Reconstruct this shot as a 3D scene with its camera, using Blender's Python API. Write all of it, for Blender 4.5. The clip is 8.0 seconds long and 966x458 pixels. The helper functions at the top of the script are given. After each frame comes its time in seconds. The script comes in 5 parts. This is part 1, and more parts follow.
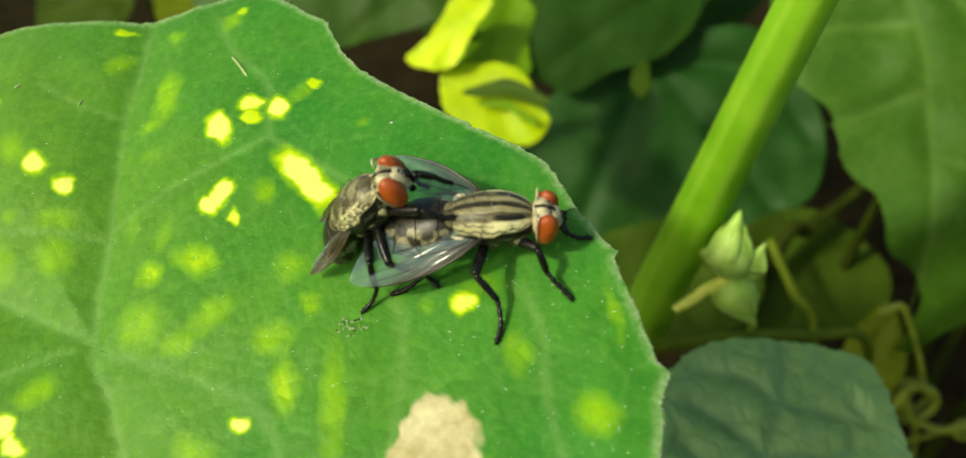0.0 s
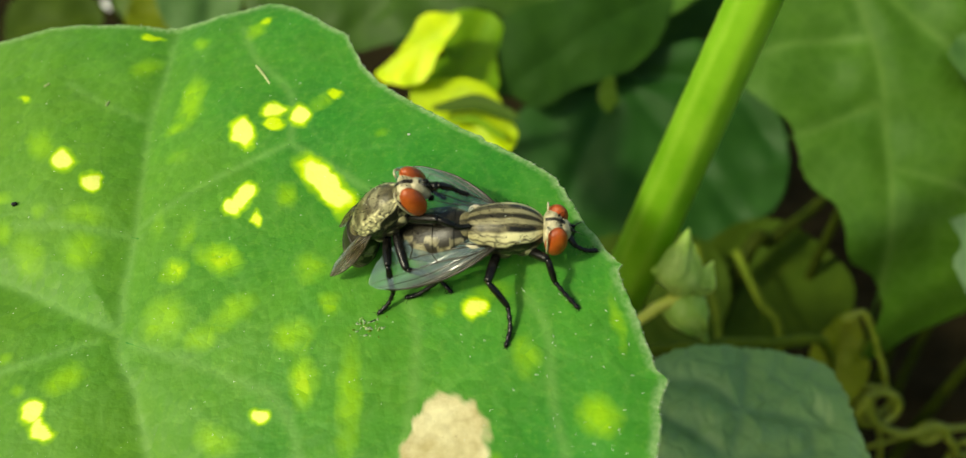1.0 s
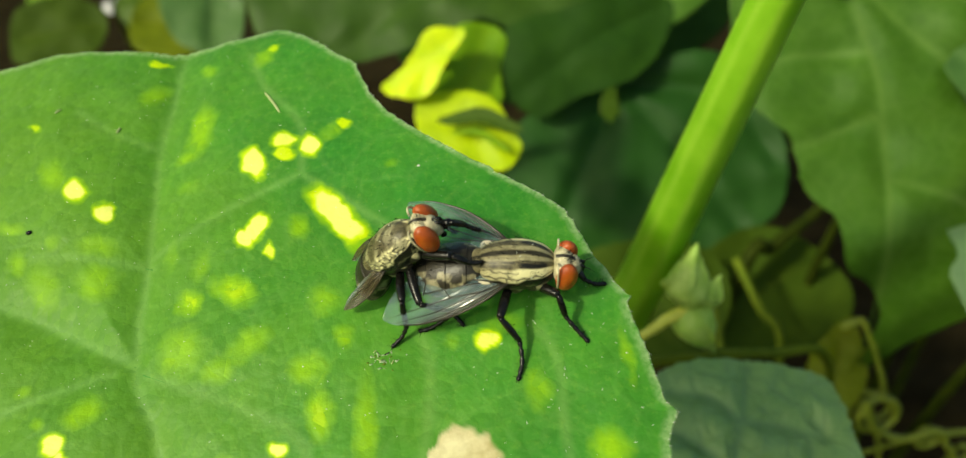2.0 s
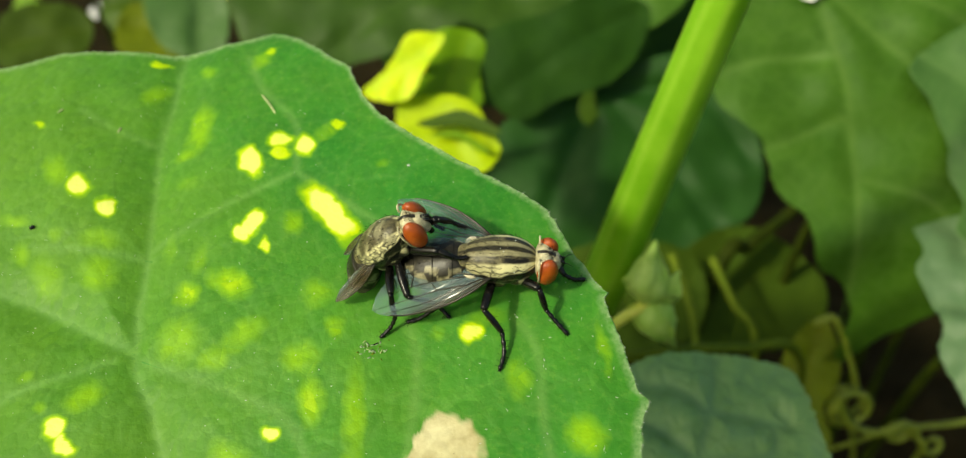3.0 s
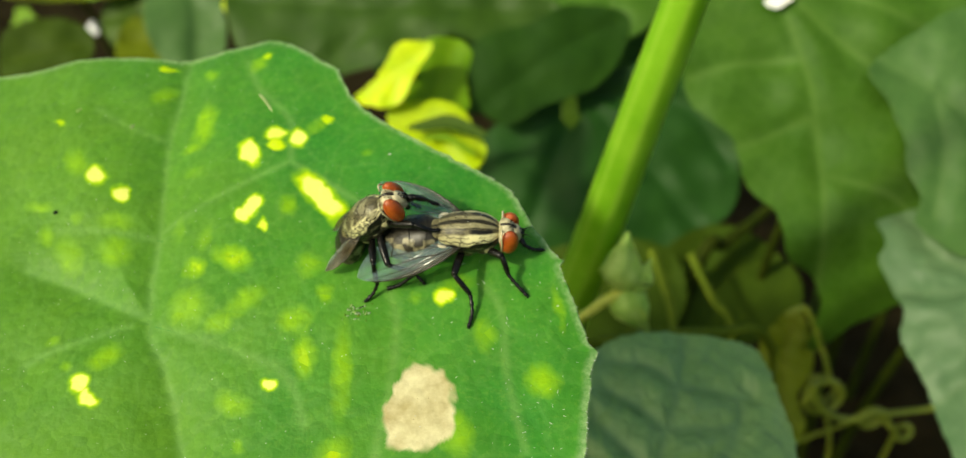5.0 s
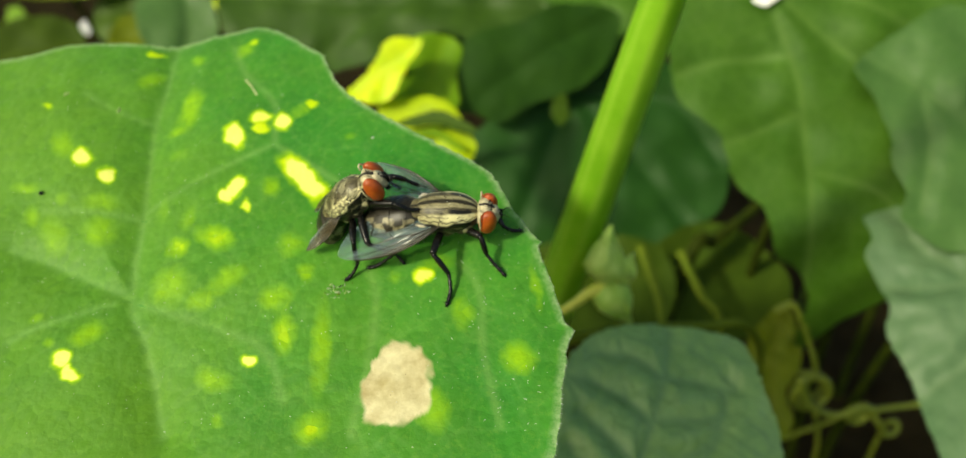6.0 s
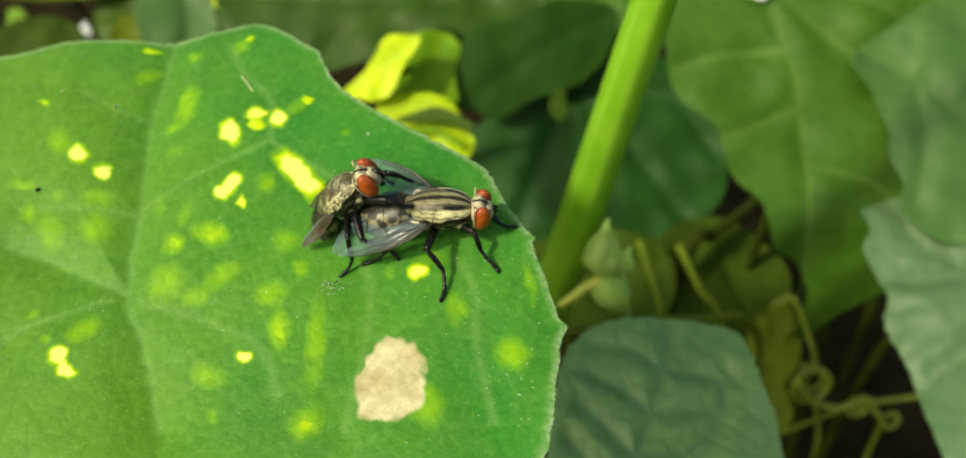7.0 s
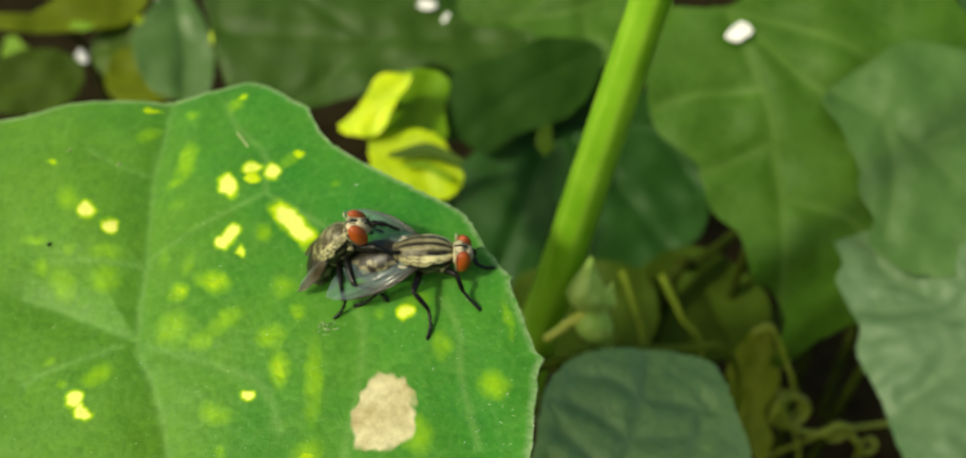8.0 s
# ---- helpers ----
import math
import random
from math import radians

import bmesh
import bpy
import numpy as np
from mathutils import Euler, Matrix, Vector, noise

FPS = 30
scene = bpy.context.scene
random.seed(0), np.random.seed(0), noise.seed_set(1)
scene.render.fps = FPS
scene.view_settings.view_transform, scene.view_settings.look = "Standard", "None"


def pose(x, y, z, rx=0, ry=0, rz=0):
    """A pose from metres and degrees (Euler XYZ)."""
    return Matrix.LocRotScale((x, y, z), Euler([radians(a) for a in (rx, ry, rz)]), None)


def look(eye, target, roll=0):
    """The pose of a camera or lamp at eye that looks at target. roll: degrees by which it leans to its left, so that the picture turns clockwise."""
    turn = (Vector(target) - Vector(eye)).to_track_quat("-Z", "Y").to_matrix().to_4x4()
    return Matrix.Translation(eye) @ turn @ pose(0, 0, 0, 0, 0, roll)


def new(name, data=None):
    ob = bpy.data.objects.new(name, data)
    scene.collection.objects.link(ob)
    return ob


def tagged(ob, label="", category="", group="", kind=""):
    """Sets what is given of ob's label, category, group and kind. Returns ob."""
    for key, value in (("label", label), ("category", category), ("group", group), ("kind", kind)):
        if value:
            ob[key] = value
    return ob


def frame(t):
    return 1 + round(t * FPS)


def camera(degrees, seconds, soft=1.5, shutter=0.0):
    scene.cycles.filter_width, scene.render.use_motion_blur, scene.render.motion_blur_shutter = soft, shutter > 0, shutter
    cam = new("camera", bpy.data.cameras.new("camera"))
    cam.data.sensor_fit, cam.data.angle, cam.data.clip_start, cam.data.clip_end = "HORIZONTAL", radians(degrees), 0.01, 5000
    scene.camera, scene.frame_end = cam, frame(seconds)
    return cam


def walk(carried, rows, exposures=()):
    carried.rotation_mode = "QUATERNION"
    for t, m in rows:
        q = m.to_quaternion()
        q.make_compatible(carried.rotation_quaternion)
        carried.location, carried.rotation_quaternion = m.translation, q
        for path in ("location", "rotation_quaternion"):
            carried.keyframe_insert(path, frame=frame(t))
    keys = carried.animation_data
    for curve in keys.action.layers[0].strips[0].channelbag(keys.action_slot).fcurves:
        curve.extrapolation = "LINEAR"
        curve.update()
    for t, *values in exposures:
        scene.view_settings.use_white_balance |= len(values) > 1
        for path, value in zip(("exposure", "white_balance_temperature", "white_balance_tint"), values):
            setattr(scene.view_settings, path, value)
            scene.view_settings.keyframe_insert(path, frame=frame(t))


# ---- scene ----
MM = 0.001  # everything below is planned in millimetres

cam = camera(61.0, 8.0, soft=1.2)
cam.data.dof.use_dof, cam.data.dof.focus_distance, cam.data.dof.aperture_fstop = True, 0.0505, 38.0
PATH = [
    (0.0, 0.00000, 0.00000, 0.12000, 55.00, 0.00, 0.00),
    (0.2, 0.00073, -0.00048, 0.12012, 54.68, -0.12, -0.45),
    (0.5, 0.00103, -0.00161, 0.12106, 55.21, -0.07, -0.98),
    (0.7, 0.00121, -0.00135, 0.12068, 55.67, 0.14, -0.68),
    (1.0, 0.00086, -0.00147, 0.12069, 56.05, -0.41, -1.76),
    (1.2, 0.00177, -0.00135, 0.12039, 56.29, 0.05, -1.07),
    (1.5, 0.00098, -0.00090, 0.12153, 55.75, -0.06, -1.24),
    (1.7, 0.00043, -0.00120, 0.12247, 55.79, -0.33, -1.55),
    (2.8, -0.00053, -0.00451, 0.12504, 56.24, -0.19, -2.56),
    (3.0, 0.00136, -0.00481, 0.12477, 56.19, -0.49, -2.68),
    (3.2, 0.00295, -0.00548, 0.12434, 56.10, -0.53, -3.24),
    (3.5, 0.00387, -0.00630, 0.12469, 55.88, -0.17, -3.36),
    (3.7, 0.00439, -0.00733, 0.12539, 56.20, -0.44, -3.37),
    (4.0, 0.00464, -0.00875, 0.12615, 56.26, -0.18, -3.36),
    (4.2, 0.00544, -0.00840, 0.12690, 56.38, 0.30, -3.04),
    (4.5, 0.00332, -0.01027, 0.12697, 56.61, -0.14, -3.22),
    (4.7, 0.00271, -0.01137, 0.12685, 56.87, -0.24, -3.18),
    (5.8, 0.00183, -0.01399, 0.12570, 57.36, -0.20, -3.65),
    (6.0, 0.00311, -0.01365, 0.12578, 57.32, -0.50, -3.54),
    (6.2, 0.00365, -0.01322, 0.12482, 57.53, -0.43, -3.84),
    (6.5, 0.00342, -0.01383, 0.12457, 57.07, -0.16, -3.87),
    (6.7, 0.00388, -0.01377, 0.12457, 57.21, 0.24, -3.54),
    (7.0, 0.00362, -0.01441, 0.12571, 57.20, -0.03, -3.65),
    (7.2, 0.00363, -0.01502, 0.12487, 57.18, -0.35, -3.88),
    (7.5, 0.00362, -0.01601, 0.12498, 57.33, -0.55, -4.32),
    (7.7, 0.00487, -0.01680, 0.12717, 57.69, -0.51, -4.21),
    (8.0, 0.00407, -0.01798, 0.12978, 58.82, -0.34, -4.11),
]
walk(cam, [(t, pose(*row)) for t, *row in PATH], exposures=[(0.0, 0.07, 7500, -5), (4.5, 0.08, 7500, -4), (7.5, 0.12, 7400, -1), (8.0, -0.07, 7400, -1)])

# ---- daylight: an open bright sky and a soft sun from the left, behind the camera ----
SUN_TO = Vector((-0.654, -0.458, 0.602)).normalized()
world = bpy.data.worlds.new("sky")
scene.world = world
world.use_nodes = True
wn = world.node_tree.nodes
sky = wn.new("ShaderNodeTexSky")
sky.sky_type, sky.sun_disc = "NISHITA", False
sky.sun_elevation = math.asin(SUN_TO.z)
sky.sun_rotation = math.atan2(SUN_TO.x, SUN_TO.y)
sky.dust_density, sky.air_density = 3.0, 1.0
world.node_tree.links.new(sky.outputs[0], wn["Background"].inputs[0])
wn["Background"].inputs[1].default_value = 0.135
sun = new("sun", bpy.data.lights.new("sun", "SUN"))
sun.data.energy, sun.data.angle, sun.data.color = 2.75, radians(5), (1.0, 0.95, 0.83)
sun.matrix_world = look(SUN_TO, (0, 0, 0))


# ---- materials ----
class Nodes:
    """A short way to write a node material."""

    def __init__(self, name):
        self.m = bpy.data.materials.new(name)
        self.m.use_nodes = True
        self.t = self.m.node_tree
        self.bsdf = self.t.nodes["Principled BSDF"]
        self.out = self.t.nodes["Material Output"]

    def put(self, socket, value):
        if isinstance(value, bpy.types.NodeSocket):
            self.t.links.new(value, socket)
        elif isinstance(value, (tuple, list)) and len(value) == 3 and socket.type == "RGBA":
            socket.default_value = (*value, 1)
        else:
            socket.default_value = value

    def node(self, kind, **ins):
        n = self.t.nodes.new(kind)
        for k, v in ins.items():
            self.put(n.inputs[k.replace("_", " ")], v)
        return n

    def attr(self, name):
        n = self.t.nodes.new("ShaderNodeAttribute")
        n.attribute_name = name
        return n.outputs["Fac"]

    def where(self):
        return self.t.nodes.new("ShaderNodeTexCoord").outputs["Object"]

    def noise(self, size, detail=4.0, rough=0.55):
        """Noise whose lumps are about size millimetres across."""
        return self.node("ShaderNodeTexNoise", Vector=self.where(), Scale=1 / (size * MM), Detail=detail, Roughness=rough).outputs["Fac"]

    def cells(self, size):
        return self.node("ShaderNodeTexVoronoi", Vector=self.where(), Scale=1 / (size * MM)).outputs["Distance"]

    def net(self, size):
        """Fine net of small veins: 1 on the lines, 0 in the meshes."""
        wob = self.node("ShaderNodeTexNoise", Vector=self.where(), Scale=0.6 / (size * MM), Detail=2.0)
        off = self.node("ShaderNodeVectorMath", Vector=wob.outputs["Color"])
        off.operation = "SCALE"
        off.inputs["Scale"].default_value = 0.9 * size * MM
        add = self.t.nodes.new("ShaderNodeVectorMath")
        self.put(add.inputs[0], self.where()), self.put(add.inputs[1], off.outputs[0])
        v = self.node("ShaderNodeTexVoronoi", Vector=add.outputs[0], Scale=1 / (size * MM))
        v.feature = "DISTANCE_TO_EDGE"
        return self.ramp(v.outputs["Distance"], 0.10, 0.0)

    def ramp(self, value, lo, hi):
        return self.node("ShaderNodeMapRange", Value=value, From_Min=lo, From_Max=hi).outputs[0]

    def mul(self, a, b, op="MULTIPLY"):
        n = self.t.nodes.new("ShaderNodeMath")
        n.operation = op
        self.put(n.inputs[0], a), self.put(n.inputs[1], b)
        return n.outputs[0]

    def mix(self, fac, a, b):
        n = self.t.nodes.new("ShaderNodeMix")
        n.data_type = "RGBA"
        self.put(n.inputs["Factor"], fac)
        self.put(n.inputs[6], a), self.put(n.inputs[7], b)
        return n.outputs[2]

    def bump(self, height, depth):
        n = self.node("ShaderNodeBump", Height=height, Distance=depth * MM, Strength=1.0)
        self.put(self.bsdf.inputs["Normal"], n.outputs[0])
        return n.outputs[0]

    def set(self, **ins):
        for k, v in ins.items():
            self.put(self.bsdf.inputs[k.replace("_", " ")], v)
        return self

    def thin(self, colour, share):
        """Lets a share of the light through, as a leaf does."""
        tr = self.node("ShaderNodeBsdfTranslucent", Color=colour)
        mx = self.node("ShaderNodeMixShader", Fac=share)
        self.t.links.new(self.bsdf.outputs[0], mx.inputs[1])
        self.t.links.new(tr.outputs[0], mx.inputs[2])
        self.t.links.new(mx.outputs[0], self.out.inputs[0])
        return self


def leaf_paint(name, dark, light, vein, lumps=9.0, rough=0.5, share=0.25, spotted=False, net=2.8, spec=0.35, quilt=0.0):
    """Green leaf skin: broad tone, fine cells, paler veins; spots and a dry patch where the blade has them."""
    n = Nodes(name)
    broad = n.ramp(n.noise(lumps, 3), 0.3, 0.7)
    fine = n.ramp(n.noise(0.9, 5, 0.7), 0.25, 0.75)
    col = n.mix(broad, dark, light)
    col = n.mix(n.mul(n.ramp(n.noise(3.2, 4, 0.6), 0.35, 0.7), 0.4), col, tuple(0.72 * c for c in dark))
    col = n.mix(n.mul(fine, 0.16), col, tuple(1.45 * c for c in light))
    if spotted:
        col = n.mix(n.mul(n.attr("sallow"), 0.62), col, (0.165, 0.345, 0.020))
    col = n.mix(n.mul(n.attr("vein"), 0.42), col, vein)
    web = n.net(net)
    col = n.mix(n.mul(web, 0.11 if spotted else 0.16), col, vein)
    h = n.mul(n.noise(0.9, 3), n.mul(n.noise(0.22, 3), 0.3), "ADD")
    if spotted:
        # the finest meshes of the blade, each a little lighter or darker, with yellowish tissue in between
        mesh = n.node("ShaderNodeTexVoronoi", Vector=n.where(), Scale=1 / (0.85 * MM))
        each = n.node("ShaderNodeSeparateColor", Color=mesh.outputs["Color"]).outputs[0]
        col = n.mix(n.mul(n.ramp(n.noise(17, 3, 0.6), 0.42, 0.66), 0.30), col, (0.17, 0.33, 0.020))
        col = n.mix(n.mul(each, 0.22), col, tuple(0.62 * c for c in dark))
        col = n.mix(n.mul(n.ramp(n.noise(0.45, 4, 0.7), 0.52, 0.72), 0.22), col, (0.26, 0.46, 0.06))
        col = n.mix(n.mul(n.net(1.15), 0.05), col, vein)
        spot = n.attr("spot")
        full = n.ramp(spot, 0.62, 0.9)
        broken = n.mul(spot, n.mul(n.mul(each, 0.40), 0.72, "ADD"))
        broken = n.mul(broken, n.ramp(n.noise(0.6, 3), -0.3, 0.42))
        spot = n.mul(n.mul(spot, full), n.mul(broken, n.mul(1.0, full, "SUBTRACT")), "ADD")
        spot = n.mul(spot, n.ramp(n.noise(0.5, 4, 0.7), -0.9, 0.32))
        col = n.mix(n.mul(n.ramp(spot, 0.10, 0.55), 0.85), col, (0.29, 0.58, 0.010))
        col = n.mix(n.ramp(spot, 0.55, 0.85), col, (0.66, 0.84, 0.012))
        col = n.mix(n.ramp(spot, 0.85, 1.0), col, (0.92, 0.96, 0.22))
        dry = n.mix(n.ramp(n.noise(1.9, 6, 0.6), 0.35, 0.65), (0.50, 0.42, 0.19), (0.78, 0.72, 0.42))
        dry = n.mix(n.ramp(n.noise(0.35, 3), 0.71, 0.76), dry, (0.20, 0.11, 0.05))
        col = n.mix(n.attr("dry"), col, dry)
        col = n.mix(n.mul(n.attr("rim"), n.ramp(n.noise(0.5, 4, 0.7), 0.3, 0.6)), col, (0.37, 0.53, 0.24))
        h = n.mul(h, n.mul(n.mul(mesh.outputs["Distance"], 0.9), n.mul(web, -0.12), "ADD"), "SUBTRACT")
    if quilt:
        # blistered between the side veins: raised cells with sunken seams, crease shade darkened into the colour
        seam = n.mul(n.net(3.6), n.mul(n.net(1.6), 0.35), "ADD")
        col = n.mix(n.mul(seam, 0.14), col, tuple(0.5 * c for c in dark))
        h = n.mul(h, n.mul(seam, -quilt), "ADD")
    n.set(Base_Color=col, Roughness=n.mul(n.mul(n.noise(1.5, 4), 0.3), rough - 0.15, "ADD"), Specular_IOR_Level=spec)
    n.bump(h, 0.06 if spotted else 0.09)
    return n.thin(col, share).m


LEAF = leaf_paint("spotted_leaf", (0.024, 0.207, 0.020), (0.068, 0.325, 0.028), (0.24, 0.46, 0.12), lumps=14, rough=0.50, share=0.18, spotted=True, spec=0.25)
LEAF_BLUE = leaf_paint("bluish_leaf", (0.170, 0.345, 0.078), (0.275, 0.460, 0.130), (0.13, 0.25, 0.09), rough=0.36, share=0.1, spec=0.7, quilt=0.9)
LEAF_PALE = leaf_paint("pale_leaf", (0.095, 0.195, 0.075), (0.150, 0.255, 0.115), (0.20, 0.30, 0.14), rough=0.45)
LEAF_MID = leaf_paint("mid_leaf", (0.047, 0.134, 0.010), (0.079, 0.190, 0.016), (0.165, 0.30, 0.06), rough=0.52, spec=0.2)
# the next five greens carry the background's shade in their colour
LEAF_SHADE_DARK = leaf_paint("shade_dark_leaf", (0.017, 0.074, 0.009), (0.027, 0.101, 0.013), (0.03, 0.10, 0.02), rough=0.5, spec=0.2)
LEAF_SHADE_DEEP = leaf_paint("shade_painted_leaf", (0.018, 0.062, 0.006), (0.032, 0.095, 0.009), (0.035, 0.10, 0.014), rough=0.6, spec=0.12)
LEAF_SHADE_DIM = leaf_paint("dim_leaf", (0.048, 0.100, 0.006), (0.075, 0.145, 0.009), (0.09, 0.16, 0.02), rough=0.5, spec=0.2)
LEAF_SHADE_DUSK = leaf_paint("shade_dusk_leaf", (0.032, 0.084, 0.006), (0.053, 0.122, 0.009), (0.06, 0.13, 0.015), rough=0.5, spec=0.25)
LEAF_SHADE_MURK = leaf_paint("shade_murk_leaf", (0.042, 0.082, 0.006), (0.068, 0.120, 0.010), (0.085, 0.125, 0.012), rough=0.6, spec=0.1)
LEAF_LIME = leaf_paint("lime_leaf", (0.17, 0.38, 0.004), (0.27, 0.50, 0.007), (0.3, 0.5, 0.01), share=0.4)
# glow of sun through the blade is put into these two yellows
LEAF_SUN_YELLOW = leaf_paint("sun_yellow_leaf", (0.42, 0.66, 0.004), (0.85, 0.95, 0.006), (0.6, 0.75, 0.01), lumps=5, share=0.2)
LEAF_SUN_GOLD = leaf_paint("sun_golden_leaf", (0.34, 0.52, 0.004), (0.60, 0.76, 0.006), (0.5, 0.65, 0.01), lumps=4, share=0.2)
# mid green made paler: sky sheen put into the colour
LEAF_PAINTED_SHEEN = leaf_paint("painted_sheen_leaf", (0.066, 0.165, 0.028), (0.108, 0.230, 0.052), (0.16, 0.28, 0.08), rough=0.42, spec=0.45)
LEAF_OLIVE = leaf_paint("olive_leaf", (0.115, 0.165, 0.006), (0.185, 0.240, 0.010), (0.17, 0.19, 0.015), spec=0.15)

n = Nodes("stem_skin")
col = n.mix(n.ramp(n.noise(6, 3), 0.3, 0.7), (0.175, 0.46, 0.014), (0.310, 0.63, 0.038))
# lit look of the rib crests is put in as a paler tint
col = n.mix(n.mul(n.attr("rib"), 0.22), col, (0.46, 0.64, 0.10))
n.set(Base_Color=col, Roughness=0.36)
n.bump(n.noise(0.5, 4), 0.08)
STEM = n.thin(col, 0.2).m

n = Nodes("bud_skin")
col = n.mix(n.ramp(n.noise(1.5, 4), 0.3, 0.7), (0.36, 0.62, 0.06), (0.60, 0.81, 0.20))
n.set(Base_Color=col, Roughness=0.55)
n.bump(n.noise(0.4, 4), 0.08)
BUD = n.thin(col, 0.15).m

# side stalk: sunlight on it is put into the bright yellow
n = Nodes("sun_painted_stalk")
n.set(Base_Color=n.mix(n.ramp(n.noise(1.5, 3), 0.3, 0.7), (0.52, 0.58, 0.04), (0.80, 0.80, 0.14)), Roughness=0.45)
SUN_PAINTED_STALK = n.m

n = Nodes("tendril_skin")
col = n.mix(n.ramp(n.noise(3, 3), 0.3, 0.7), (0.13, 0.19, 0.012), (0.23, 0.29, 0.024))
n.set(Base_Color=col, Roughness=0.5)
TENDRIL = n.m

n = Nodes("vine_skin")
n.set(Base_Color=n.mix(n.ramp(n.noise(3, 3), 0.3, 0.7), (0.080, 0.128, 0.008), (0.135, 0.185, 0.013)), Roughness=0.6, Specular_IOR_Level=0.1)
VINE = n.m

# stalks behind the leaves: their shade is darkened into the colour
n = Nodes("shade_painted_stalk")
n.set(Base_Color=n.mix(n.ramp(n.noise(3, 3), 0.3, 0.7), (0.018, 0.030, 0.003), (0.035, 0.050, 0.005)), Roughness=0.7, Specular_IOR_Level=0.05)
STALK_SHADE = n.m

n = Nodes("soil")
col = n.mix(n.ramp(n.noise(14, 6, 0.7), 0.3, 0.7), (0.012, 0.0090, 0.0030), (0.036, 0.027, 0.0100))
n.set(Base_Color=col, Roughness=0.95, Specular_IOR_Level=0.03)
n.bump(n.noise(4, 6, 0.7), 2.0)
SOIL = n.m

n = Nodes("thorax_dust")
grey = n.mix(n.ramp(n.noise(0.35, 5, 0.7), 0.3, 0.7), (0.060, 0.050, 0.021), (0.24, 0.212, 0.105))
grey = n.mix(n.mul(n.attr("pale"), n.ramp(n.noise(0.5, 4), 0.15, 0.5)), grey, (0.76, 0.71, 0.39))
col = n.mix(n.mul(n.attr("dark"), n.ramp(n.noise(0.25, 4, 0.7), 0.15, 0.4)), grey, (0.006, 0.0055, 0.004))
n.set(Base_Color=col, Roughness=0.38, Specular_IOR_Level=0.3)
n.bump(n.noise(0.12, 4), 0.02)
THORAX = n.m

n = Nodes("abdomen_checks")
grey = n.mix(n.ramp(n.noise(0.5, 4, 0.6), 0.35, 0.65), (0.10, 0.090, 0.045), (0.34, 0.31, 0.18))
col = n.mix(n.mul(n.attr("dark"), n.ramp(n.noise(0.3, 4, 0.7), 0.1, 0.4)), grey, (0.012, 0.010, 0.006))
n.set(Base_Color=col, Roughness=0.36, Specular_IOR_Level=0.4)
n.bump(n.noise(0.15, 4), 0.02)
ABDOMEN = n.m

n = Nodes("red_eye")
facet = n.cells(0.045)
col = n.mix(n.ramp(n.noise(0.5, 2), 0.3, 0.7), (0.30, 0.046, 0.007), (0.46, 0.095, 0.013))
n.set(Base_Color=col, Roughness=0.32, Specular_IOR_Level=0.5)
n.bump(facet, 0.012)
EYE = n.m

n = Nodes("silver_face")
col = n.mix(n.ramp(n.noise(0.3, 4), 0.3, 0.7), (0.30, 0.27, 0.15), (0.68, 0.62, 0.40))
n.set(Base_Color=col, Roughness=0.45)
FACE = n.m

n = Nodes("black_cuticle")
n.set(Base_Color=n.mix(n.ramp(n.noise(0.3, 3), 0.4, 0.7), (0.003, 0.0028, 0.0022), (0.012, 0.011, 0.009)), Roughness=0.26, Specular_IOR_Level=0.35)
n.bump(n.noise(0.1, 3), 0.015)
BLACK = n.m

n = Nodes("pale_squama")
n.set(Base_Color=n.mix(n.ramp(n.noise(0.4, 3), 0.3, 0.7), (0.50, 0.44, 0.28), (0.75, 0.70, 0.52)), Roughness=0.5)
SQUAMA = n.m

n = Nodes("wing_membrane")
dusk = n.attr("dusk")
# bluish sky reflection is put into the membrane's colour
tone = n.mix(n.ramp(n.noise(0.8, 3), 0.3, 0.7), (0.18, 0.28, 0.29), (0.30, 0.42, 0.42))
n.set(Base_Color=n.mix(dusk, tone, (0.070, 0.056, 0.026)), Roughness=0.20, Specular_IOR_Level=0.7)
n.bump(n.noise(0.9, 2), 0.025)
clear = n.t.nodes.new("ShaderNodeBsdfTransparent")
clear.inputs[0].default_value = (0.93, 0.95, 0.95, 1)
mx = n.node("ShaderNodeMixShader", Fac=n.mul(n.mul(dusk, 0.48), 0.18, "ADD"))
n.t.links.new(clear.outputs[0], mx.inputs[1])
n.t.links.new(n.bsdf.outputs[0], mx.inputs[2])
n.t.links.new(mx.outputs[0], n.out.inputs[0])
WING = n.m

n = Nodes("wing_vein")
n.set(Base_Color=n.mix(n.ramp(n.noise(0.5, 2), 0.3, 0.7), (0.012, 0.009, 0.005), (0.045, 0.036, 0.020)), Roughness=0.3)
VEIN = n.m

n = Nodes("straw")
n.set(Base_Color=n.mix(n.ramp(n.noise(0.6, 3), 0.3, 0.7), (0.35, 0.45, 0.16), (0.55, 0.60, 0.30)), Roughness=0.6)
STRAW = n.m

n = Nodes("pale_grain")
n.set(Base_Color=n.mix(n.noise(0.3, 2), (0.45, 0.5, 0.4), (0.75, 0.78, 0.7)), Roughness=0.6)
GRAIN = n.m

n = Nodes("dried_splash")
n.set(Base_Color=n.mix(n.noise(0.2, 3), (0.16, 0.26, 0.10), (0.40, 0.50, 0.30)), Roughness=0.5)
